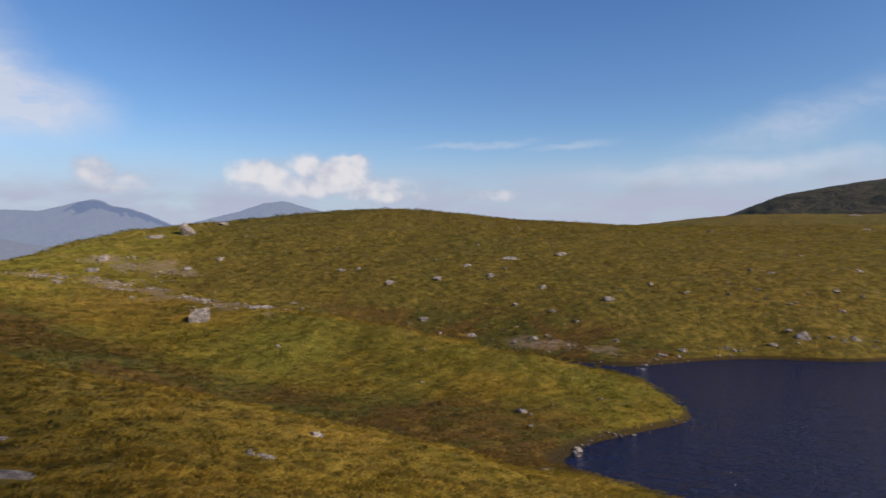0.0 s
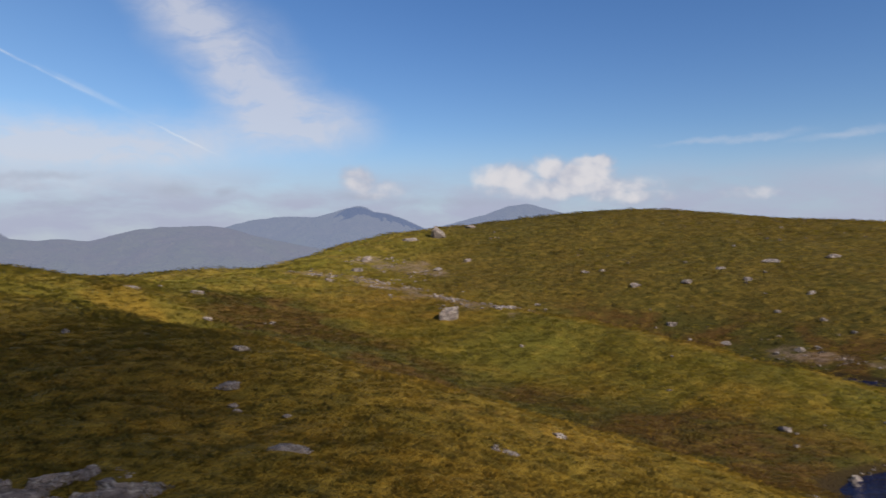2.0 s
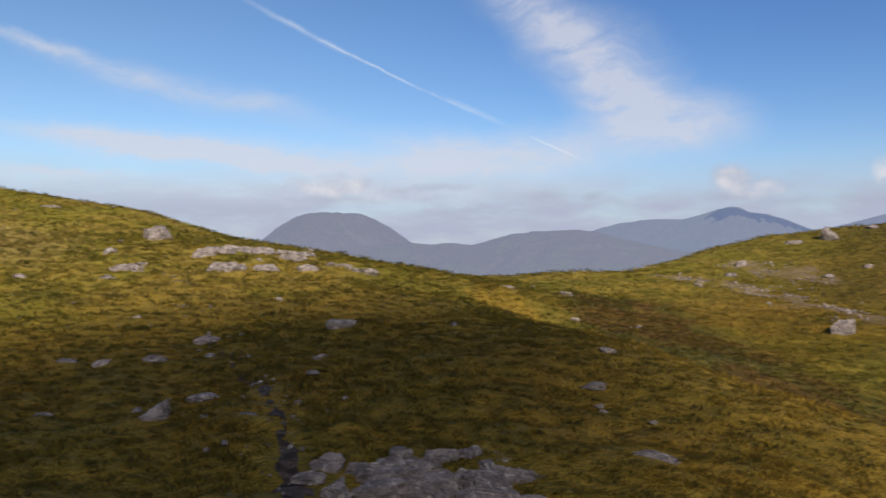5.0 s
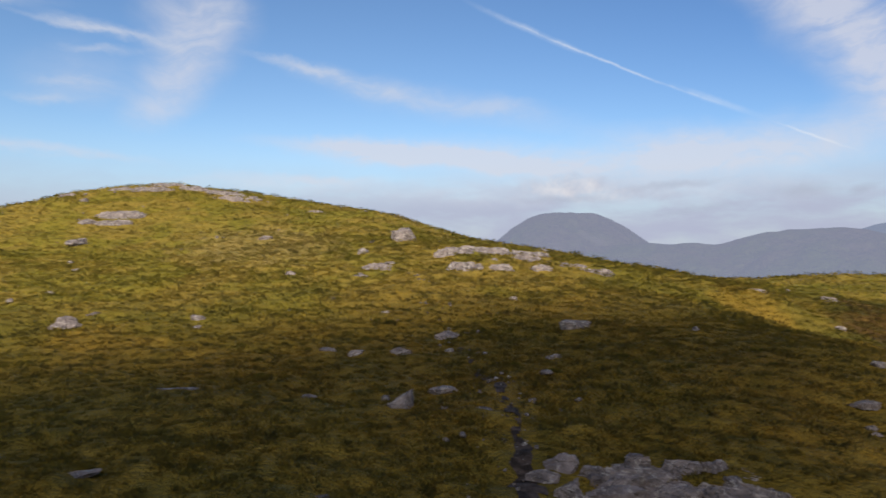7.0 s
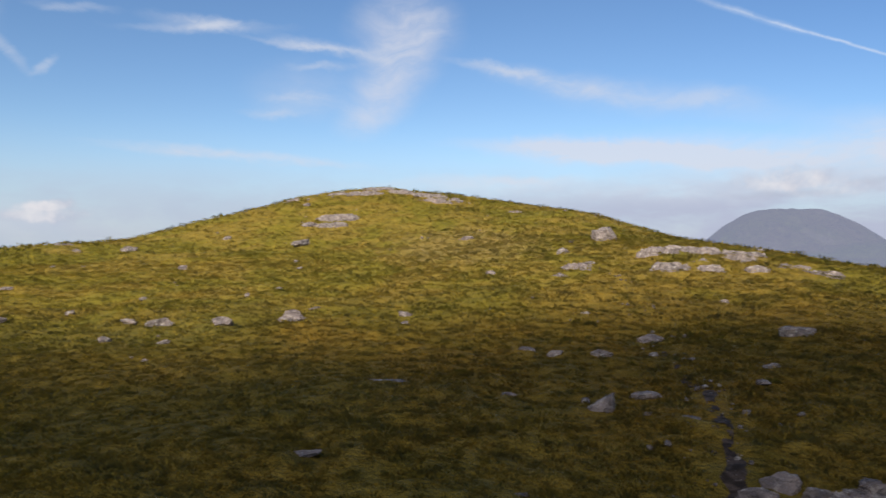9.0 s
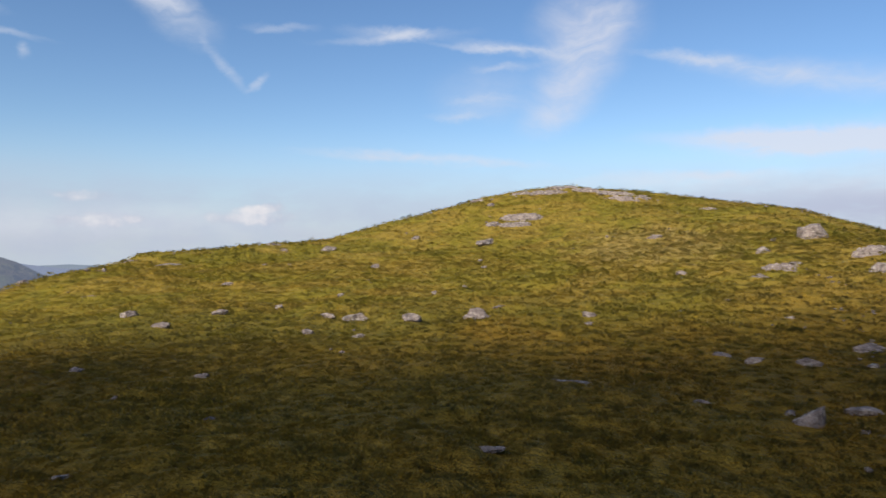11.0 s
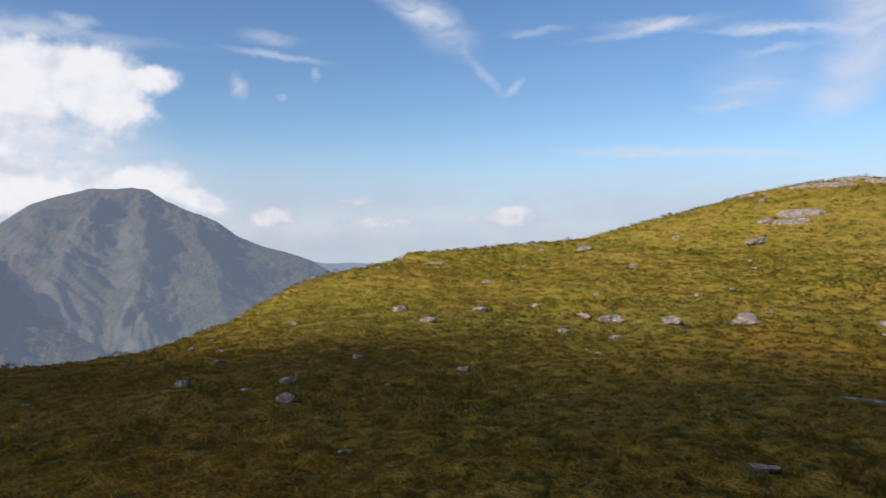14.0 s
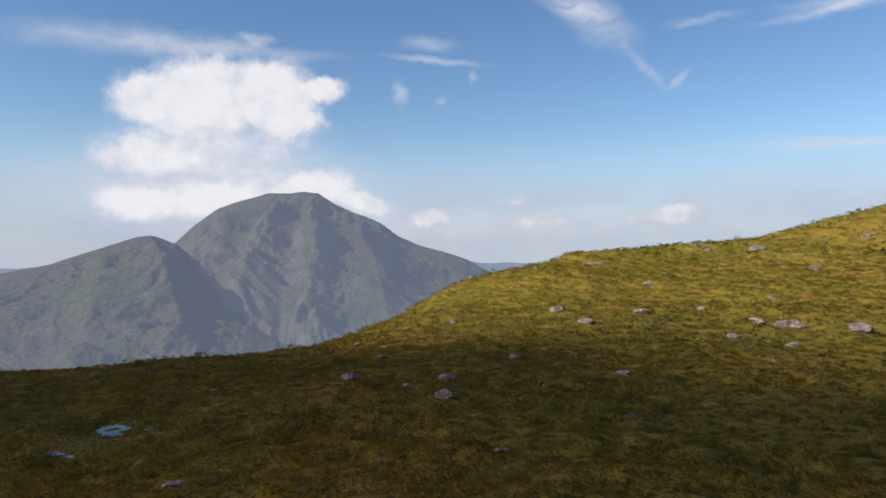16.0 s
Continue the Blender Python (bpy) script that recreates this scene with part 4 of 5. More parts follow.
SADDLE_ROCKS = [
    (-18.4, 53.0, 1.78, 1.07), (-33.4, 92.4, 2.00, 1.90), (-36.4, 89.6, 2.31, 0.69), (-34.9, 43.9, 1.13, 0.43), (-34.1, 36.3, 1.35, 0.30),
    (-7.6, 12.3, 0.98, 0.27), (-4.2, 15.5, 0.25, 0.14), (-3.9, 15.5, 0.48, 0.11),
    (-34.0, 62.4, 0.79, 0.45), (-26.4, 40.7, 0.46, 0.27), (-28.1, 36.2, 0.64, 0.28), (-3.3, 18.6, 0.38, 0.13), (4.0, 35.9, 0.64, 0.32),
    (-38.1, 79.5, 1.26, 0.70), (-36.2, 73.0, 1.30, 0.52), (-28.2, 78.0, 1.05, 0.40), (-14.7, 56.7, 1.84, 0.37), (-10.4, 14.5, 0.25, 0.10),
    (-9.0, 14.5, 0.24, 0.09), (-30.8, 99.6, 1.48, 0.49),
]
FAR_HILL_STONES = [
    (10.1, 71.7, 0.69, 0.43), (7.0, 68.6, 0.57, 0.33), (10.2, 65.8, 0.55, 0.35), (11.9, 63.2, 0.53, 0.30),
    (5.1, 76.1, 0.82, 0.41), (-0.5, 75.9, 1.27, 0.41), (-5.6, 74.7, 1.16, 0.49), (2.6, 80.4, 1.15, 0.34), (7.6, 82.2, 1.97, 0.39),
    (13.9, 83.6, 1.50, 0.45), (15.5, 66.6, 1.03, 0.44), (23.3, 67.8, 0.73, 0.32), (27.1, 67.1, 0.48, 0.24), (30.4, 68.5, 0.74, 0.25),
    (34.2, 73.9, 0.80, 0.27), (37.8, 68.2, 0.57, 0.33), (36.2, 64.1, 0.61, 0.31), (29.3, 60.1, 0.72, 0.29), (43.9, 74.7, 0.98, 0.27),
    (62.1, 103.8, 1.12, 0.31), (39.3, 104.7, 0.88, 0.31),
]
TARN_SIDE = [
    (71.6, 123.8, 2.57, 0.49), (19.3, 56.9, 0.75, 0.34), (29.9, 59.0, 1.40, 0.55), (34.4, 59.1, 0.95, 0.30), 
    (3.8, 26.2, 0.50, 0.17), (17.2, 55.6, 0.77, 0.31), (23.3, 58.3, 0.71, 0.27), (27.3, 58.5, 0.72, 0.27), (-11.3, 48.5, 0.31, 0.19),
    (-9.5, 80.2, 0.64, 0.32), (-11.3, 79.3, 0.88, 0.38), (-25.8, 82.3, 0.79, 0.39), (-1.8, 67.4, 0.86, 0.38), (2.6, 63.6, 0.81, 0.36),
    (7.8, 60.7, 0.77, 0.34), (14.3, 58.7, 0.66, 0.28),
]
WEST_STONES = [
    (-31.6, -5.8, 0.91, 0.41), (-32.6, -9.9, 0.71, 0.27), (-32.4, -8.6, 1.28, 0.40), (-28.5, -9.6, 0.48, 0.22), (-29.5, -16.8, 0.80, 0.27),
    (-32.9, -20.3, 0.90, 0.39), (-34.3, -16.2, 0.78, 0.30), (-19.6, -9.8, 0.41, 0.17), (-20.4, -14.4, 0.46, 0.23), (-21.1, -21.6, 0.26, 0.17),
    (-18.8, -19.3, 0.42, 0.15), (-15.6, -13.4, 0.55, 0.21), (-13.7, -11.8, 0.45, 0.29), (-14.3, -13.7, 0.31, 0.11), (-54.8, -13.0, 0.72, 0.40),
    (-70.0, -12.4, 0.79, 0.39), (-64.8, -19.8, 1.51, 0.49), (-36.7, -14.0, 0.44, 0.28), (-40.1, -6.0, 0.29, 0.29), (-39.3, -26.6, 1.24, 0.22),
    (-53.2, -29.7, 2.38, 0.29), (-16.2, -10.4, 0.15, 0.12),
]
SHOULDER_STONES = [
    (-44.5, -35.4, 0.76, 0.42), (-10.9, -8.0, 0.35, 0.12), (-63.0, -23.4, 0.75, 0.32), (-65.8, -25.3, 2.36, 0.39),
    (-55.1, -34.1, 1.51, 0.35), (-46.8, -34.8, 1.32, 0.26), (-45.3, -20.8, 0.79, 0.24), (-28.3, -7.4, 0.56, 0.19), (-24.9, -7.1, 0.25, 0.16),
]
HOLLOW_STONES = [
    (-7.9, -15.7, 0.29, 0.10), (-5.9, -11.0, 0.37, 0.12), (-5.7, -16.5, 0.24, 0.07),
    (-12.0, -19.8, 0.25, 0.11), (-14.7, -7.2, 0.25, 0.09),
]


def unit_ball(level):
    bm = bmesh.new()
    bmesh.ops.create_icosphere(bm, subdivisions=level, radius=1.0)
    v = np.array([p.co[:] for p in bm.verts])
    f = np.array([[p.index for p in q.verts] for q in bm.faces])
    bm.free()
    return v, f


BALLS = {k: unit_ball(k) for k in (2, 3, 4, 5)}


def stone_shape(wide, deep, high, seed, level, slab=0.0, peak=0.0, beds=0.0):
    """A weathered stone: a ball cut by fracture planes, squared off for slabs, then pitted."""
    rng = np.random.default_rng(seed)
    v, f = BALLS[level]
    v = v.copy()
    if slab:
        v = np.sign(v) * np.abs(v) ** (1 - 0.55 * slab)
        v /= np.abs(v).max()
    for k in range(3 if peak else 15 if not slab else 9):
        n = rng.normal(size=3)
        n /= np.linalg.norm(n)
        cut = rng.uniform(0.52, 0.84)
        over = np.maximum(v @ n - cut, 0)
        v -= over[:, None] * n
    if peak:
        # a wedge: steep on one side, its top slanting down to the other
        v[:, 0] = np.clip(v[:, 0] * 1.5, -1, 0.62 + 0.10 * v[:, 1])
        v[:, 2] = np.where(v[:, 2] > 0, np.minimum(v[:, 2] * 1.6, 1) * (0.06 + 0.94 * np.clip((v[:, 0] + 1.0) / 1.62, 0, 1)), v[:, 2])
    if beds:
        # tilted beds weather back in steps
        across = v[:, 0] * 0.35 + v[:, 1] * 0.9 + 0.12 * rough(v[:, 0] * 2, v[:, 1] * 2, 1.0, seed + 5, 2)
        step = across * 4.5 - np.floor(across * 4.5)
        v[:, 2] += np.where(v[:, 2] > -0.2, beds * (0.5 - step) * (0.6 + 0.4 * tiles(np.floor(across * 4.5) * 3.7, v[:, 0] * 3, seed)), 0)
    lump = rough(v[:, 0] * 1.7 + seed, v[:, 1] * 1.7 + v[:, 2] * 1.3, 1.0, seed, 3)
    fine = rough(v[:, 0] * 6 + v[:, 2] * 3, v[:, 1] * 6 - v[:, 2] * 4 + seed, 1.0, seed + 3, 2)
    v *= (1 + 0.12 * lump + 0.05 * fine)[:, None]
    v /= np.array([np.ptp(v[:, 0]) / 2, np.ptp(v[:, 1]) / 2, v[:, 2].max()])
    return v * np.array([wide / 2, deep / 2, high * 0.72]), f


def lay_stone(name, x, y, wide, high, seed, parent=None, sink=0.0, label="", group="", flush=False, **shape):
    rng = np.random.default_rng(seed + 999)
    far = math.hypot(x, y)
    level = 5 if "beds" in shape else 4 if wide / far > 0.018 else 3
    drop = (EYE.z - float(ground_height(np.array([x]), np.array([y]), False)[0])) / far
    if flush:
        deep, high = wide * rng.uniform(0.7, 0.95), high * 0.8
    else:
        deep = wide * rng.uniform(0.5, 0.75)
        high = max(0.13 * wide, high - 0.45 * deep * max(drop, 0.0))
    x, y = x * (1 + 0.42 * deep / far), y * (1 + 0.42 * deep / far)
    v, f = stone_shape(wide * 1.05, deep, high, seed, level, **shape)
    ob = new(name, mesh_of(name, v, f, ROCK, smooth=False))
    z = float(ground_height(np.array([x]), np.array([y]))[0])
    hx = ground_height(np.array([x - 0.6, x + 0.6, x, x]), np.array([y, y, y - 0.6, y + 0.6]), False)
    lie = Vector((0.85 * (hx[0] - hx[1]) / 1.2, 0.85 * (hx[2] - hx[3]) / 1.2, 1.0)).normalized()
    tip = Vector((0, 0, 1)).rotation_difference(lie).to_matrix().to_4x4()
    spot = Matrix.Translation((x, y, z + high * 0.22 - sink)) @ tip @ pose(0, 0, 0, rng.uniform(-6, 6), rng.uniform(-6, 6),
                                                                          math.degrees(math.atan2(-x, y)) + (0 if shape.get("peak") else rng.uniform(-28, 28)))
    if parent:
        ob.parent = parent
    else:
        tagged(ob, label, "rock", group)
    ob.matrix_world = spot
    return ob


def bed_patch(name, x, y, wide, deep, high, seed):
    """Bare bedrock that lies in the slope: tilted beds that break off in steps, ragged round the edge."""
    far = math.hypot(x, y)
    nu, nv = (120, 70) if far < 20 else (54, 30)
    u, v = np.meshgrid(np.linspace(-1.25, 1.25, nu), np.linspace(-1.25, 1.25, nv), indexing="ij")
    lu, lv = u * wide / 2, v * deep / 2
    gx, gy = x + (y * lu + x * lv) / far, y + (-x * lu + y * lv) / far
    ragged = 0.75 * rough(lu, lv, wide * 0.3, seed, 4, 0.6) + 0.1
    mask = 0.9 - (u ** 2 + v ** 2) + ragged * (1 - 0.3 * np.abs(u))
    mask -= 7 * np.maximum(np.maximum(np.abs(u), np.abs(v)) - 1.02, 0)
    beds = 3.0
    dip = lv / deep * 1.6 + lu / wide * 0.5 + 0.18 * rough(lu, lv, wide * 0.3, seed + 5, 2)
    step = dip * beds - np.floor(dip * beds)
    ledge = 0.35 + 0.65 * (1 - step) * (0.55 + 0.45 * tiles(np.floor(dip * beds) * 5.3 + 0.5, lu / wide * 4.0, seed + 9))
    joint = np.abs(rough(lu, lv * 0.6, wide * 0.16, seed + 13, 2))
    relief = high * np.clip(mask * 1.9, -0.6, 1) * ledge - 0.25 * high * (joint < 0.10) + 0.05 * high * rough(lu, lv, wide * 0.05, seed + 15, 2)
    z = ground_height(gx, gy, False) + np.where(mask > -0.15, relief + 0.03, -0.35)
    me = mesh_of(name, np.stack([gx, gy, z], -1).reshape(-1, 3), sheet(nu, nv)[:, ::-1], ROCK, smooth=False)
    return new(name, me)


def outcrop(name, label, rows, seed, patches=()):
    """Bedrock that breaks through the turf: one thing of beds and loose blocks."""
    cx, cy = np.mean([r[0] for r in rows]), np.mean([r[1] for r in rows])
    base = tagged(new(name), label, "rock outcrop")
    base.matrix_world = pose(cx, cy, float(ground_height(np.array([cx]), np.array([cy]))[0]))
    rng = np.random.default_rng(seed)
    pieces = [bed_patch("bed", *patch, seed + 50 + k) for k, patch in enumerate(patches)]
    for k, (x, y, wide, tall) in enumerate(rows):
        if wide > 1.3:
            pieces.append(bed_patch("bed", x, y, wide * 1.2, wide * rng.uniform(0.32, 0.5), tall * 0.8, seed + k))
            along = rng.uniform(-0.4, 0.4) * wide
            far = math.hypot(x, y)
            x, y, wide, tall = x + y * along / far, y - x * along / far, wide * rng.uniform(0.25, 0.4), tall * rng.uniform(0.7, 1.0)
        pieces.append(lay_stone("block", x, y, wide, tall, seed + k, slab=rng.uniform(0.1, 0.5), sink=0.10 * tall, flush=True))
    bpy.context.view_layer.update()
    for ob in pieces:
        m = ob.matrix_world.copy()
        ob.parent = base
        ob.matrix_parent_inverse = base.matrix_world.inverted()
        ob.matrix_world = m
        for tag in ("label", "category", "group"):
            if tag in ob:
                del ob[tag]
    return base


def words(wide, high, where):
    if wide > 1.5:
        size, name = "large", "boulder"
    elif wide > 0.6:
        size, name = "middling", "boulder"
    else:
        size, name = "small", "stone"
    form = "low flat" if high < 0.28 * wide else "blocky" if high > 0.5 * wide else "rounded"
    return name, f"{size} {form} lichen-spotted {name} {where}"


AREAS = (
    ([r for r in KNOLL[:8] if r[2] < 3], "on the sunlit knoll", "rocks on the knoll"),
    (SLOPE, "in grass beside the path", "rocks on the near slope"),
    (SADDLE_ROCKS, "on the grassy saddle", "rocks on the saddle"),
    (FAR_HILL_STONES, "on the hill above the tarn", "rocks on the far hill"),
    (TARN_SIDE, "near the edge of the tarn", "rocks by the tarn"),
    (WEST_STONES, "on the grassy western slope", "rocks on the western slope"),
    (SHOULDER_STONES, "on the grassy shoulder", "rocks on the shoulder"),
    (HOLLOW_STONES, "in the boggy hollow", "rocks in the hollow"),
)
seed = 1000
for rows, where, group in AREAS:
    for x, y, wide, high in rows:
        seed += 1
        name, label = words(wide, high, where)
        pointed = 0.9 if high > 0.7 * wide and math.hypot(x, y) < 25 else 0.0
        lay_stone(name, x, y, wide, high, seed, label=label, group=group, peak=pointed,
                  slab=0.5 if high > 0.55 * wide and wide > 1.2 else 0.0, sink=0.1 * wide if high < 0.3 * wide else 0.06 * high)

SLAB_BLOCKS = [
    (-9.40, 7.04, 1.12, 0.60, 0.24, 9), (-8.97, 7.78, 1.09, 0.70, 0.30, 9), (-8.63, 8.61, 0.97, 0.65, 0.38, 8), (-9.80, 7.40, 0.93, 0.45, 0.22, 14),
    (-9.64, 7.95, 0.60, 0.40, 0.22, 14), (-9.92, 8.79, 0.79, 0.50, 0.36, 13), (-9.72, 9.28, 0.64, 0.45, 0.34, 5), (-9.21, 9.34, 0.57, 0.50, 0.20, -12),
    (-10.86, 6.91, 0.72, 0.50, 0.24, 6), (-10.45, 7.24, 0.56, 0.45, 0.18, 4), (-9.80, 6.41, 0.58, 0.42, 0.28, 8), (-10.37, 8.21, 0.48, 0.32, 0.28, 14),
    (-10.63, 6.32, 0.69, 0.45, 0.12, 6), (-9.34, 7.83, 0.49, 0.30, 0.14, 8), (-8.58, 9.13, 0.36, 0.35, 0.26, 4),
]
grey_slabs = outcrop("rock_outcrop", "grey layered bedrock breaking through the shaded turf", SLABS[:1], 2100,
                     patches=[(-9.45 + 0.677 * u - 0.735 * v, 8.7 + 0.735 * u + 0.677 * v, wide, deep, high) for u, v, wide, deep, high in (
                         (0.65, -0.95, 1.9, 0.70, 0.10), (-0.60, -0.75, 1.3, 0.55, 0.10), (0.05, -0.15, 1.7, 0.45, 0.10), (0.95, 0.15, 1.3, 0.55, 0.12),
                         (-0.85, 0.30, 1.2, 0.45, 0.10), (0.45, 0.85, 1.3, 0.50, 0.10), (-1.40, -0.15, 0.9, 0.50, 0.10))])


def slab_block(x, y, wide, deep, high, lean, seed, parent):
    """A long block of bedded rock, its broken face towards the path and one end tipped up."""
    far = math.hypot(x, y)
    x, y = x * (1 + 0.45 * deep / far), y * (1 + 0.45 * deep / far)
    v, f = stone_shape(wide * 0.92, deep, high * 1.15, seed, 5, slab=0.70, beds=0.16)
    z = float(ground_height(np.array([x]), np.array([y]), False)[0])
    ob = new("slab", mesh_of("slab", v, f, ROCK, smooth=False))
    spot = Matrix.Translation((x, y, z - 0.02)) @ pose(0, 0, 0, 5, -lean, math.degrees(math.atan2(-x, y)) + (seed % 5 - 2) * 3)
    ob.parent = parent
    ob.matrix_parent_inverse = parent.matrix_world.inverted()
    ob.matrix_world = spot


for k, block in enumerate(SLAB_BLOCKS):
    slab_block(*block, 2150 + k, grey_slabs)
LEDGE_BEDS = [
    (-46.4, 20.6, 2.6, 2.2, 0.50), (-47.0, 23.4, 4.0, 2.4, 0.42), (-45.6, 26.2, 3.0, 2.0, 0.40), (-42.4, 24.2, 2.3, 1.4, 0.34), (-40.0, 18.4, 2.3, 1.3, 0.36),
    (-38.8, 20.3, 1.6, 1.1, 0.36), (-38.7, 23.1, 1.4, 1.2, 0.36), (-39.6, 26.0, 2.0, 1.6, 0.32), (-37.7, 26.5, 2.2, 1.6, 0.28), (-41.8, 13.4, 2.2, 1.6, 0.24),
]
outcrop("rock_outcrop", "pale sunlit bedrock ledge across the grassy knoll", [LEDGE[k] for k in (0, 2, 5, 7, 8, 10, 11)], 2200, patches=LEDGE_BEDS)
outcrop("rock_outcrop", "flat grey bedrock capping the summit of the knoll", KNOLL[8:], 2300)
outcrop("rock_outcrop", "low strip of pinkish bedrock on the upper knoll", [r for r in KNOLL[:8] if r[2] > 3], 2350)
for k, (x, y, wide, high) in enumerate(SLABS[1:]):
    lay_stone("boulder", x, y, wide, high, 2400 + k, slab=0.4, sink=0.04, group="rocks on the near slope",
              label="low flat grey rock sunk in dark grass")


# ---- trodden path, bog pools ----
TRAIL = [(-7.5, 4.5, 0.7), (-10.1, 5.8, 0.7), (-11.1, 6.3, 0.55), (-12.5, 6.9, 0.45), (-14.4, 7.7, 0.42), (-16.4, 8.6, 0.42), (-19.7, 9.5, 0.45),
         (-22.4, 10.2, 0.5), (-26.7, 11.3, 0.5), (-31.4, 12.6, 0.5), (-37.5, 14.1, 0.5)]


def trail_rows(step=0.12):
    t = np.array(TRAIL)
    run = np.concatenate([[0], np.cumsum(np.hypot(*np.diff(t[:, :2], axis=0).T))])
    s = np.arange(0, run[-1], step)
    return np.stack([np.interp(s, run, t[:, k]) for k in range(3)], 1), s


def near_trail(x, y):
    rows, _ = trail_rows(0.3)
    best = np.full(x.shape, 1e9)
    for px, py, wide in rows:
        best = np.minimum(best, np.hypot(x - px, y - py) - wide / 2)
    return best


rows, s = trail_rows()
tangent = np.gradient(rows[:, :2], axis=0)
tangent /= np.linalg.norm(tangent, axis=1)[:, None]
side = np.stack([-tangent[:, 1], tangent[:, 0]], 1)
sway = 0.08 * rough(s, 0 * s, 1.3, 71, 3)
cross = np.linspace(-1, 1, 9)
fray = 0.33 + 0.20 * rough(s[:, None] + 0 * cross, np.sign(cross)[None] * 40 + 0 * s[:, None], 0.5, 75, 3)
off = sway[:, None] + cross[None] * rows[:, 2:3] * fray
px, py = rows[:, :1] + side[:, :1] * off, rows[:, 1:2] + side[:, 1:] * off
pz = ground_height(px, py) + 0.03 - 0.02 * np.abs(cross)[None]
bare = rough(px, py, 0.55, 78, 3)[:-1, :-1] + 0.85 - 0.09 * s[:-1, None] > -0.1
path = new("path", mesh_of("path", np.stack([px, py, pz], -1).reshape(-1, 3), sheet(len(s), 9)[bare.ravel()], PEAT))
tagged(path, "narrow trodden path of bare dark peat through the grass", "path", kind="structure")


def bog_pool(x, y, wide, deep, seed):
    z = float(ground_height(np.array([x]), np.array([y]), False)[0])
    a = np.linspace(0, math.tau, 49)[:-1]
    r = 1 + 0.35 * rough(np.cos(a) * 2 + seed, np.sin(a) * 2, 1.0, seed, 3)
    turn = math.atan2(-x, y)
    ring = np.stack([np.cos(a) * r * wide / 2, np.sin(a) * r * deep / 2, 0 * a], 1)
    verts = np.concatenate([[[0, 0, 0.0]], ring])
    fan = [[0, 1 + k, 1 + (k + 1) % 48] for k in range(48)]
    pool = new("bog_pool", mesh_of("bog_pool", verts, fan, PUDDLE))
    pool.matrix_world = Matrix.Translation((x, y, z + 0.07)) @ Matrix.Rotation(turn, 4, "Z")
    tagged(pool, "small bog pool mirroring the sky between peat banks", "pool", group="bog pools")
    lip = np.concatenate([ring * 0.99, ring * 1.05 + [0, 0, 0.004], ring * 1.15 - [0, 0, 0.06]])
    bank = new("bank", mesh_of("bank", lip, sheet(3, 48, wrap=True), PEAT))
    bank.parent = pool


bog_pool(-6.3, -15.2, 1.15, 1.3, 5)
bog_pool(-7.5, -16.7, 0.6, 1.2, 8)


# ---- scree: small stones past counting ----
def scatter(name, label, spots, small, large, seed):
    rng = np.random.default_rng(seed)
    v0, f0 = BALLS[2]
    allv, allf, n = [], [], 0
    for k, (x, y) in enumerate(spots):
        size = small + (large - small) * rng.random() ** 2.5
        v, f = stone_shape(size, size * rng.uniform(0.6, 1), size * rng.uniform(0.35, 0.7), seed + k % 40, 2)
        a = rng.uniform(0, math.tau)
        v = v @ np.array([[math.cos(a), math.sin(a), 0], [-math.sin(a), math.cos(a), 0], [0, 0, 1]])
        allv.append(v + [x, y, 0])
        allf.append(f + n)
        n += len(v)
    v = np.concatenate(allv)
    c = np.array(spots)
    z = ground_height(c[:, 0], c[:, 1])
    v[:, 2] += np.repeat(z, len(v0)) + 0.04
    ob = new(name, mesh_of(name, v, np.concatenate(allf), ROCK, smooth=False))
    return tagged(ob, label, "stones", kind="stuff")


def spread(line, count, wide, seed):
    """Points strewn about a line, thicker in some places."""
    rng = np.random.default_rng(seed)
    p = np.array(line, float)
    run = np.concatenate([[0], np.cumsum(np.hypot(*np.diff(p, axis=0).T))])
    s = rng.uniform(0, run[-1], count * 3)
    at = np.stack([np.interp(s, run, p[:, k]) for k in (0, 1)], 1) + rng.normal(size=(count * 3, 2)) * wide
    return at[rough(at[:, 0], at[:, 1], wide * 1.2, seed, 2) > 0.05][:count]


scatter("scree", "pinkish grey stones strewn across bare ground on the saddle", np.concatenate([spread(SCREE_LINE, 420, 1.4, 3), spread(SCREE_UPPER, 150, 2.2, 4)]), 0.08, 0.42, 500)
scatter("scree", "grey stones strewn along the foot of the hill", spread(SCREE_FOOT, 90, 1.8, 6), 0.08, 0.36, 600)
SHORE_LINE = [(12.9, 49.6), (14.2, 52.0), (16.4, 54.4), (19.5, 56.4), (23.4, 58.0), (30.7, 58.9), (36.5, 58.7)]
scatter("shore_stones", "dark wet stones along the tarn's edge", np.concatenate([spread(SHORE_LINE, 70, 0.3, 7), spread([(5.7, 30.4), (6.4, 32.0), (7.5, 33.6), (9.2, 34.0), (11.4, 36.0), (13.7, 37.3)], 26, 0.12, 8)]), 0.08, 0.42, 700)
scatter("pebbles", "small pale stones trodden out along the path", np.array(TRAIL)[:, :2].repeat(9, 0) + np.random.default_rng(9).normal(size=(9 * len(TRAIL), 2)) * [1.6, 0.35], 0.04, 0.2, 800)
rng = np.random.default_rng(12)
loose = np.stack([-np.sin(a := rng.uniform(radians(-32), radians(150), 620)) * (r := np.sqrt(rng.uniform(14 ** 2, 112 ** 2, 620))), np.cos(a) * r], 1)
loose = loose[(ground_height(loose[:, 0], loose[:, 1]) > 0.25) & (rough(loose[:, 0], loose[:, 1], 9.0, 15, 3) > 0.15)]
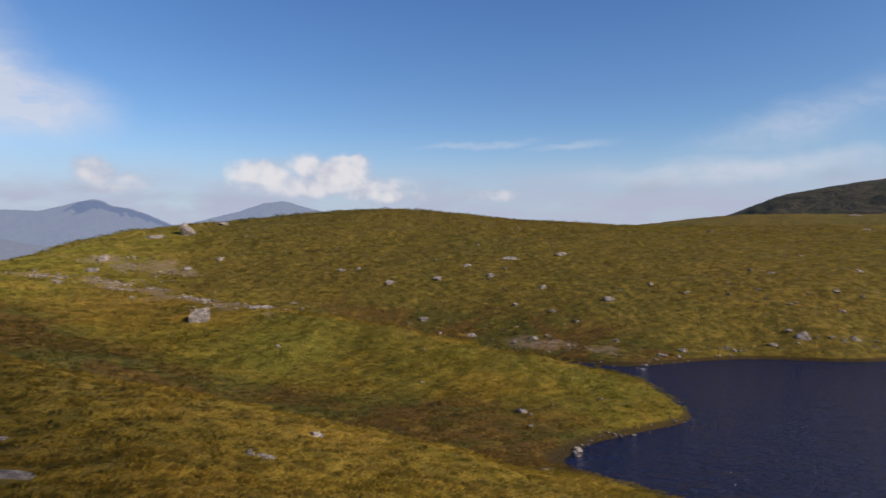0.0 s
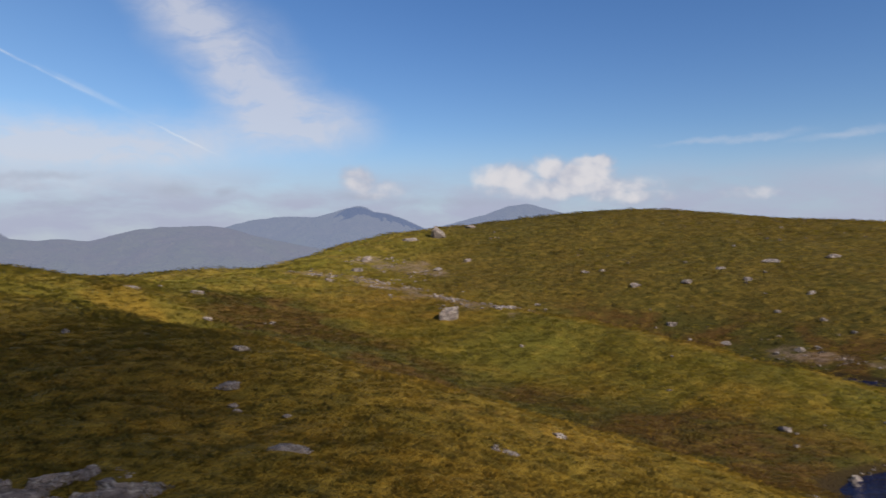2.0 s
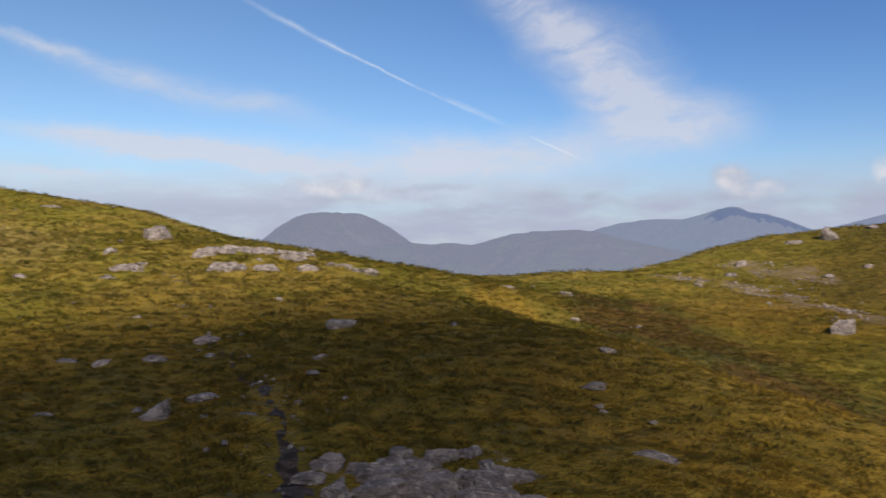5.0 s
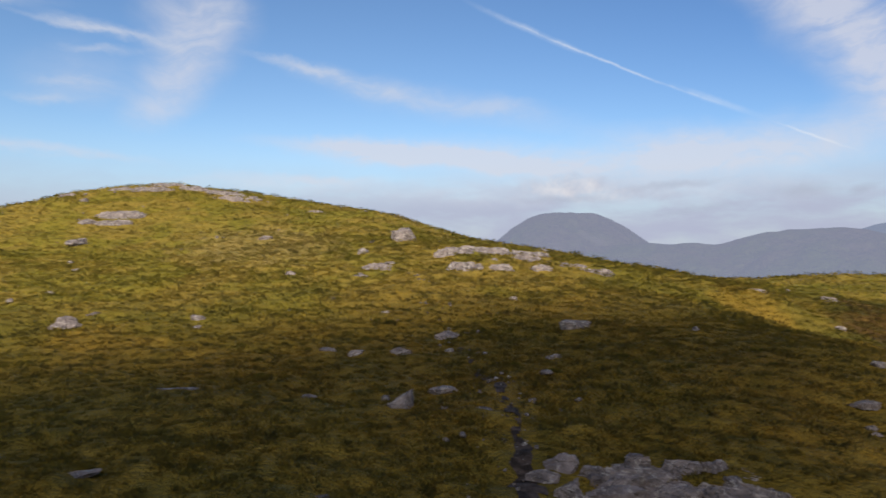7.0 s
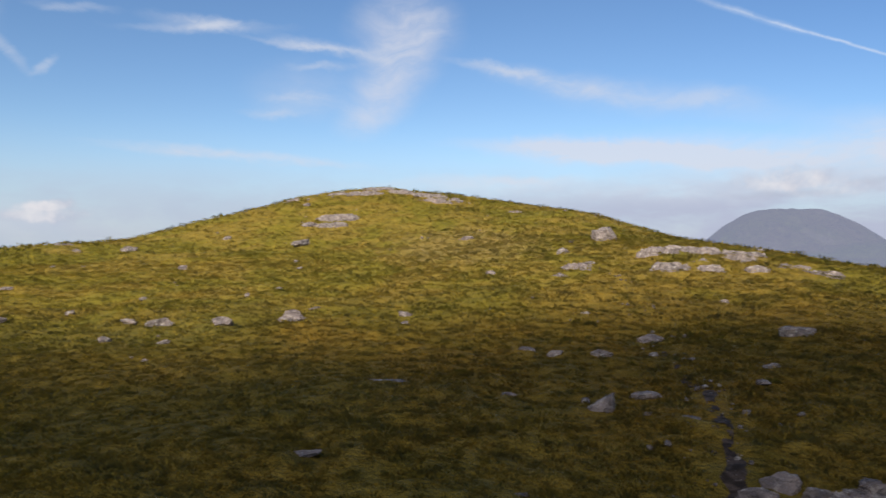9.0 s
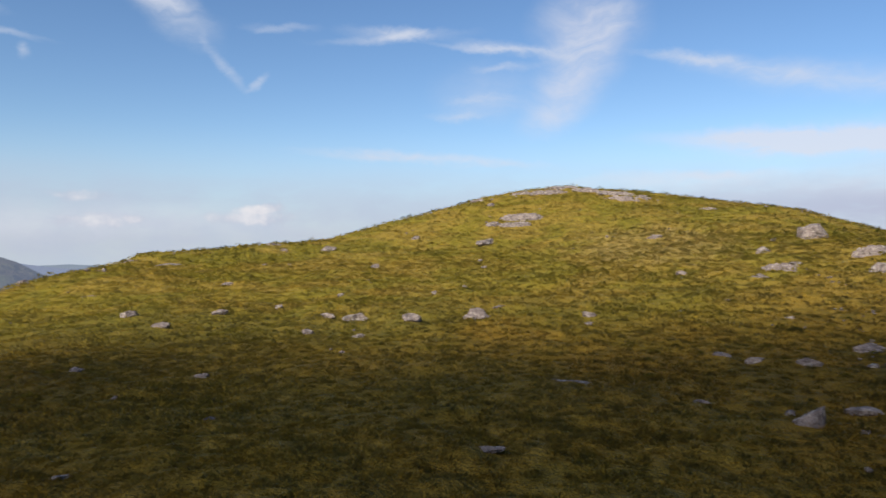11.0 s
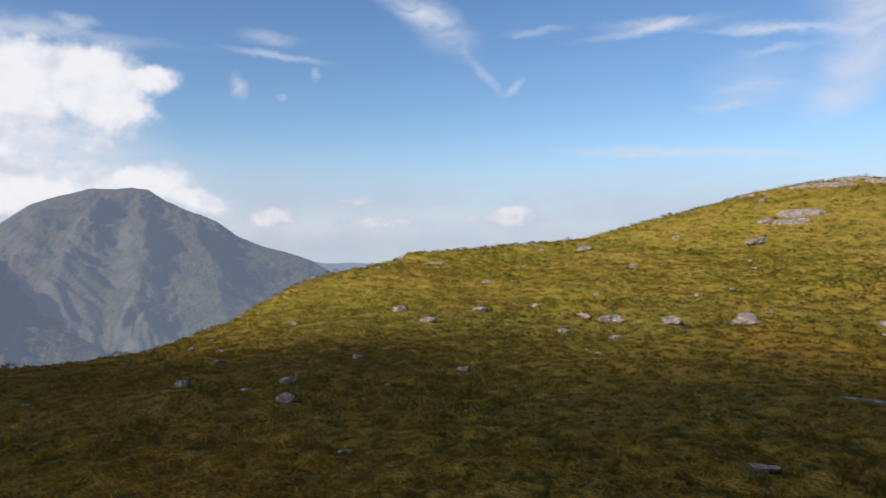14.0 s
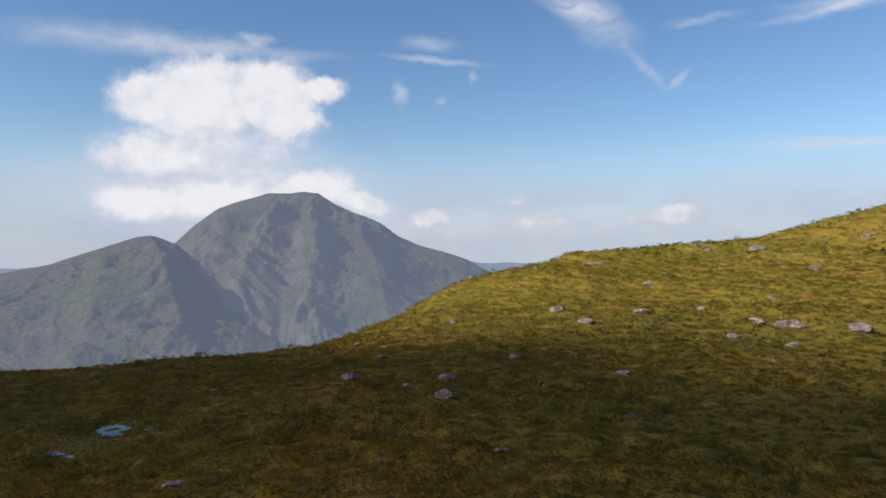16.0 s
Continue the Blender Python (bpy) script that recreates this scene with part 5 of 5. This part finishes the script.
scatter("loose_stones", "small scattered stones half sunk in the turf", loose, 0.12, 0.55, 900)
side = np.stack([rng.uniform(-12, 58, 260), rng.uniform(60, 108, 260)], 1)
side = side[(rough(side[:, 0], side[:, 1], 6.0, 19, 2) > 0.0) & (ground_height(side[:, 0], side[:, 1]) > 0.6)][:80]
scatter("loose_stones", "pale stones strewn over the hill above the tarn", side, 0.15, 0.5, 950)


# ---- grass: tussocks past counting, in one joined mesh for each reach ----
bare_rock = [r[:3] for rows in (KNOLL, LEDGE, SLOPE, SLABS[1:], SADDLE_ROCKS, TARN_SIDE, WEST_STONES, SHOULDER_STONES, HOLLOW_STONES) for r in rows]
for x, y, wide, deep, *_ in SLAB_BLOCKS + LEDGE_BEDS:
    far = math.hypot(x, y)
    bare_rock += [(x + (y * side + x * deep * 0.3) / far, y + (-x * side + y * deep * 0.3) / far, max(deep, wide / 3) * 1.05) for side in (-0.36 * wide, -0.12 * wide, 0.12 * wide, 0.36 * wide)]
ROCK_SPOTS = np.array(bare_rock)


def strew(name, verts, f, mat, label, category):
    """One mesh of loose triangles, quickly."""
    me = bpy.data.meshes.new(name)
    me.vertices.add(len(verts))
    me.vertices.foreach_set("co", verts.ravel())
    me.loops.add(f.size)
    me.loops.foreach_set("vertex_index", f.ravel().astype(np.int32))
    me.polygons.add(len(f))
    me.polygons.foreach_set("loop_start", np.arange(0, f.size, 3, dtype=np.int32))
    me.polygons.foreach_set("use_smooth", np.ones(len(f), dtype=bool))
    me.materials.append(mat)
    me.update(calc_edges=True)
    me.validate()
    return tagged(new(name, me), label, category, kind="stuff")


def tussocks(name, inner, outer, spacing, blades, radius, length, width, cushion, seed, mat=BLADES,
             label="thick tussocks of olive and straw-yellow moor grass", category="grass"):
    """Domed tussocks between two distances from the hover, over the arc that it overlooks; cushion: how high their hearts stand."""
    rng = np.random.default_rng(seed)
    steps = np.arange(-outer, outer, spacing)
    x, y = (v.ravel() for v in np.meshgrid(steps, steps, indexing="ij"))
    x, y = x + rng.uniform(-0.55, 0.55, len(x)) * spacing, y + rng.uniform(-0.55, 0.55, len(x)) * spacing
    a, r = np.degrees(np.arctan2(-x, y)), np.hypot(x, y)
    ok = (r > inner) & (r < outer) & ((a + 36) % 360 < 202)
    x, y = x[ok], y[ok]
    count = len(x)
    ok = plate(x, y) > 0.06
    ok &= bareness(x, y) < 0.2 + 0.6 * rng.random(count)
    ok &= np.minimum(np.hypot(x + 6.3, y + 15.2), np.hypot(x + 7.5, y + 16.7) + 0.3) > 0.85
    if inner < 60:
        ok &= (near_trail(x, y) > 0.05 + 0.25 * rng.random(count)) | (np.hypot(x, y) > 19)
    for px, py, wide in ROCK_SPOTS:
        ok &= (x - px) ** 2 + (y - py) ** 2 > (0.38 * wide) ** 2
    if mat == RUSH:
        ok &= 0.5 * rough(x, y, 9.0, 92, 2) + 0.5 * rough(x, y, 2.2, 95, 2) + (0.38 if inner > 30 else 0.22) > rng.random(count)
    x, y = x[ok], y[ok]
    n = len(x)
    z = ground_height(x, y)
    size = rng.uniform(0.55, 1.35, n) * (1.0 + 0.30 * np.clip(rough(x, y, 3.0, 47, 2), -0.8, 0.8))
    tone = np.clip(0.52 + 0.28 * rough(x, y, 1.8, 48, 2) + 0.16 * rng.normal(size=n), 0, 1)
    k = np.repeat(np.arange(n), blades)
    m = len(k)
    spin = rng.uniform(0, math.tau, m)
    out = np.sqrt(rng.random(m))
    spreads = out * radius * size[k]
    bx, by = x[k] + np.cos(spin) * spreads * 1.25, y[k] + np.sin(spin) * spreads * 0.9
    long = length * size[k] * rng.uniform(0.6, 1.2, m) * (1.08 - 0.45 * out)
    lean = 0.25 + 1.05 * out * rng.uniform(0.7, 1.2, m)
    fall = spin + rng.normal(0, 0.45, m)
    wind = 0.22
    dx, dy = np.cos(fall) * np.sin(lean) + wind, np.sin(fall) * np.sin(lean) - wind * 0.4
    half = width * rng.uniform(0.6, 1.3, m) / 2
    face = rng.uniform(0, math.tau, m)
    sx, sy = np.cos(face) * half, np.sin(face) * half
    bz = z[k] - 0.03 + cushion * size[k] * (1 - out ** 2)
    root1, root2 = np.stack([bx - sx, by - sy, bz], 1), np.stack([bx + sx, by + sy, bz], 1)
    tip = np.stack([bx + dx * long * 0.85, by + dy * long * 0.85, bz + np.cos(lean) * long * 0.9], 1)
    verts = np.stack([root1, root2, tip], 1).reshape(-1, 3)
    f = np.arange(m * 3).reshape(-1, 3)
    ob = strew(name, verts, f, mat, label, category)
    dome = np.stack([np.cos(spin) * out * 0.55, np.sin(spin) * out * 0.55, np.full(m, 0.85)], 1) + rng.normal(0, 0.16, (m, 3))
    dome /= np.linalg.norm(dome, axis=1)[:, None]
    put = ob.data.attributes.new
    put("wet", "FLOAT", "POINT").data.foreach_set("value", np.repeat(burn_and_rim(x, y)[k], 3).astype(np.float32))
    put("tone", "FLOAT", "POINT").data.foreach_set("value", np.repeat(tone[k], 3).astype(np.float32))
    put("dome", "FLOAT_VECTOR", "POINT").data.foreach_set("vector", np.repeat(dome, 3, axis=0).astype(np.float32).ravel())
    return ob


RUSHES = "darker olive clumps of rush and bent standing proud of the grass"
tussocks("grass", 7.5, 16, 0.31, 130, 0.25, 0.11, 0.022, 0.045, 81)
tussocks("grass", 16, 30, 0.38, 70, 0.31, 0.12, 0.036, 0.055, 82)
tussocks("grass", 30, 62, 0.54, 36, 0.43, 0.14, 0.070, 0.09, 83)
tussocks("grass", 62, 125, 0.84, 15, 0.64, 0.18, 0.16, 0.14, 84)
tussocks("rush", 20, 38, 1.25, 95, 0.27, 0.11, 0.042, 0.12, 85, RUSH, RUSHES, "rushes")
tussocks("rush", 38, 66, 1.05, 50, 0.34, 0.14, 0.080, 0.24, 86, RUSH, RUSHES, "rushes")
tussocks("rush", 66, 120, 1.7, 20, 0.55, 0.20, 0.16, 0.26, 87, RUSH, RUSHES, "rushes")
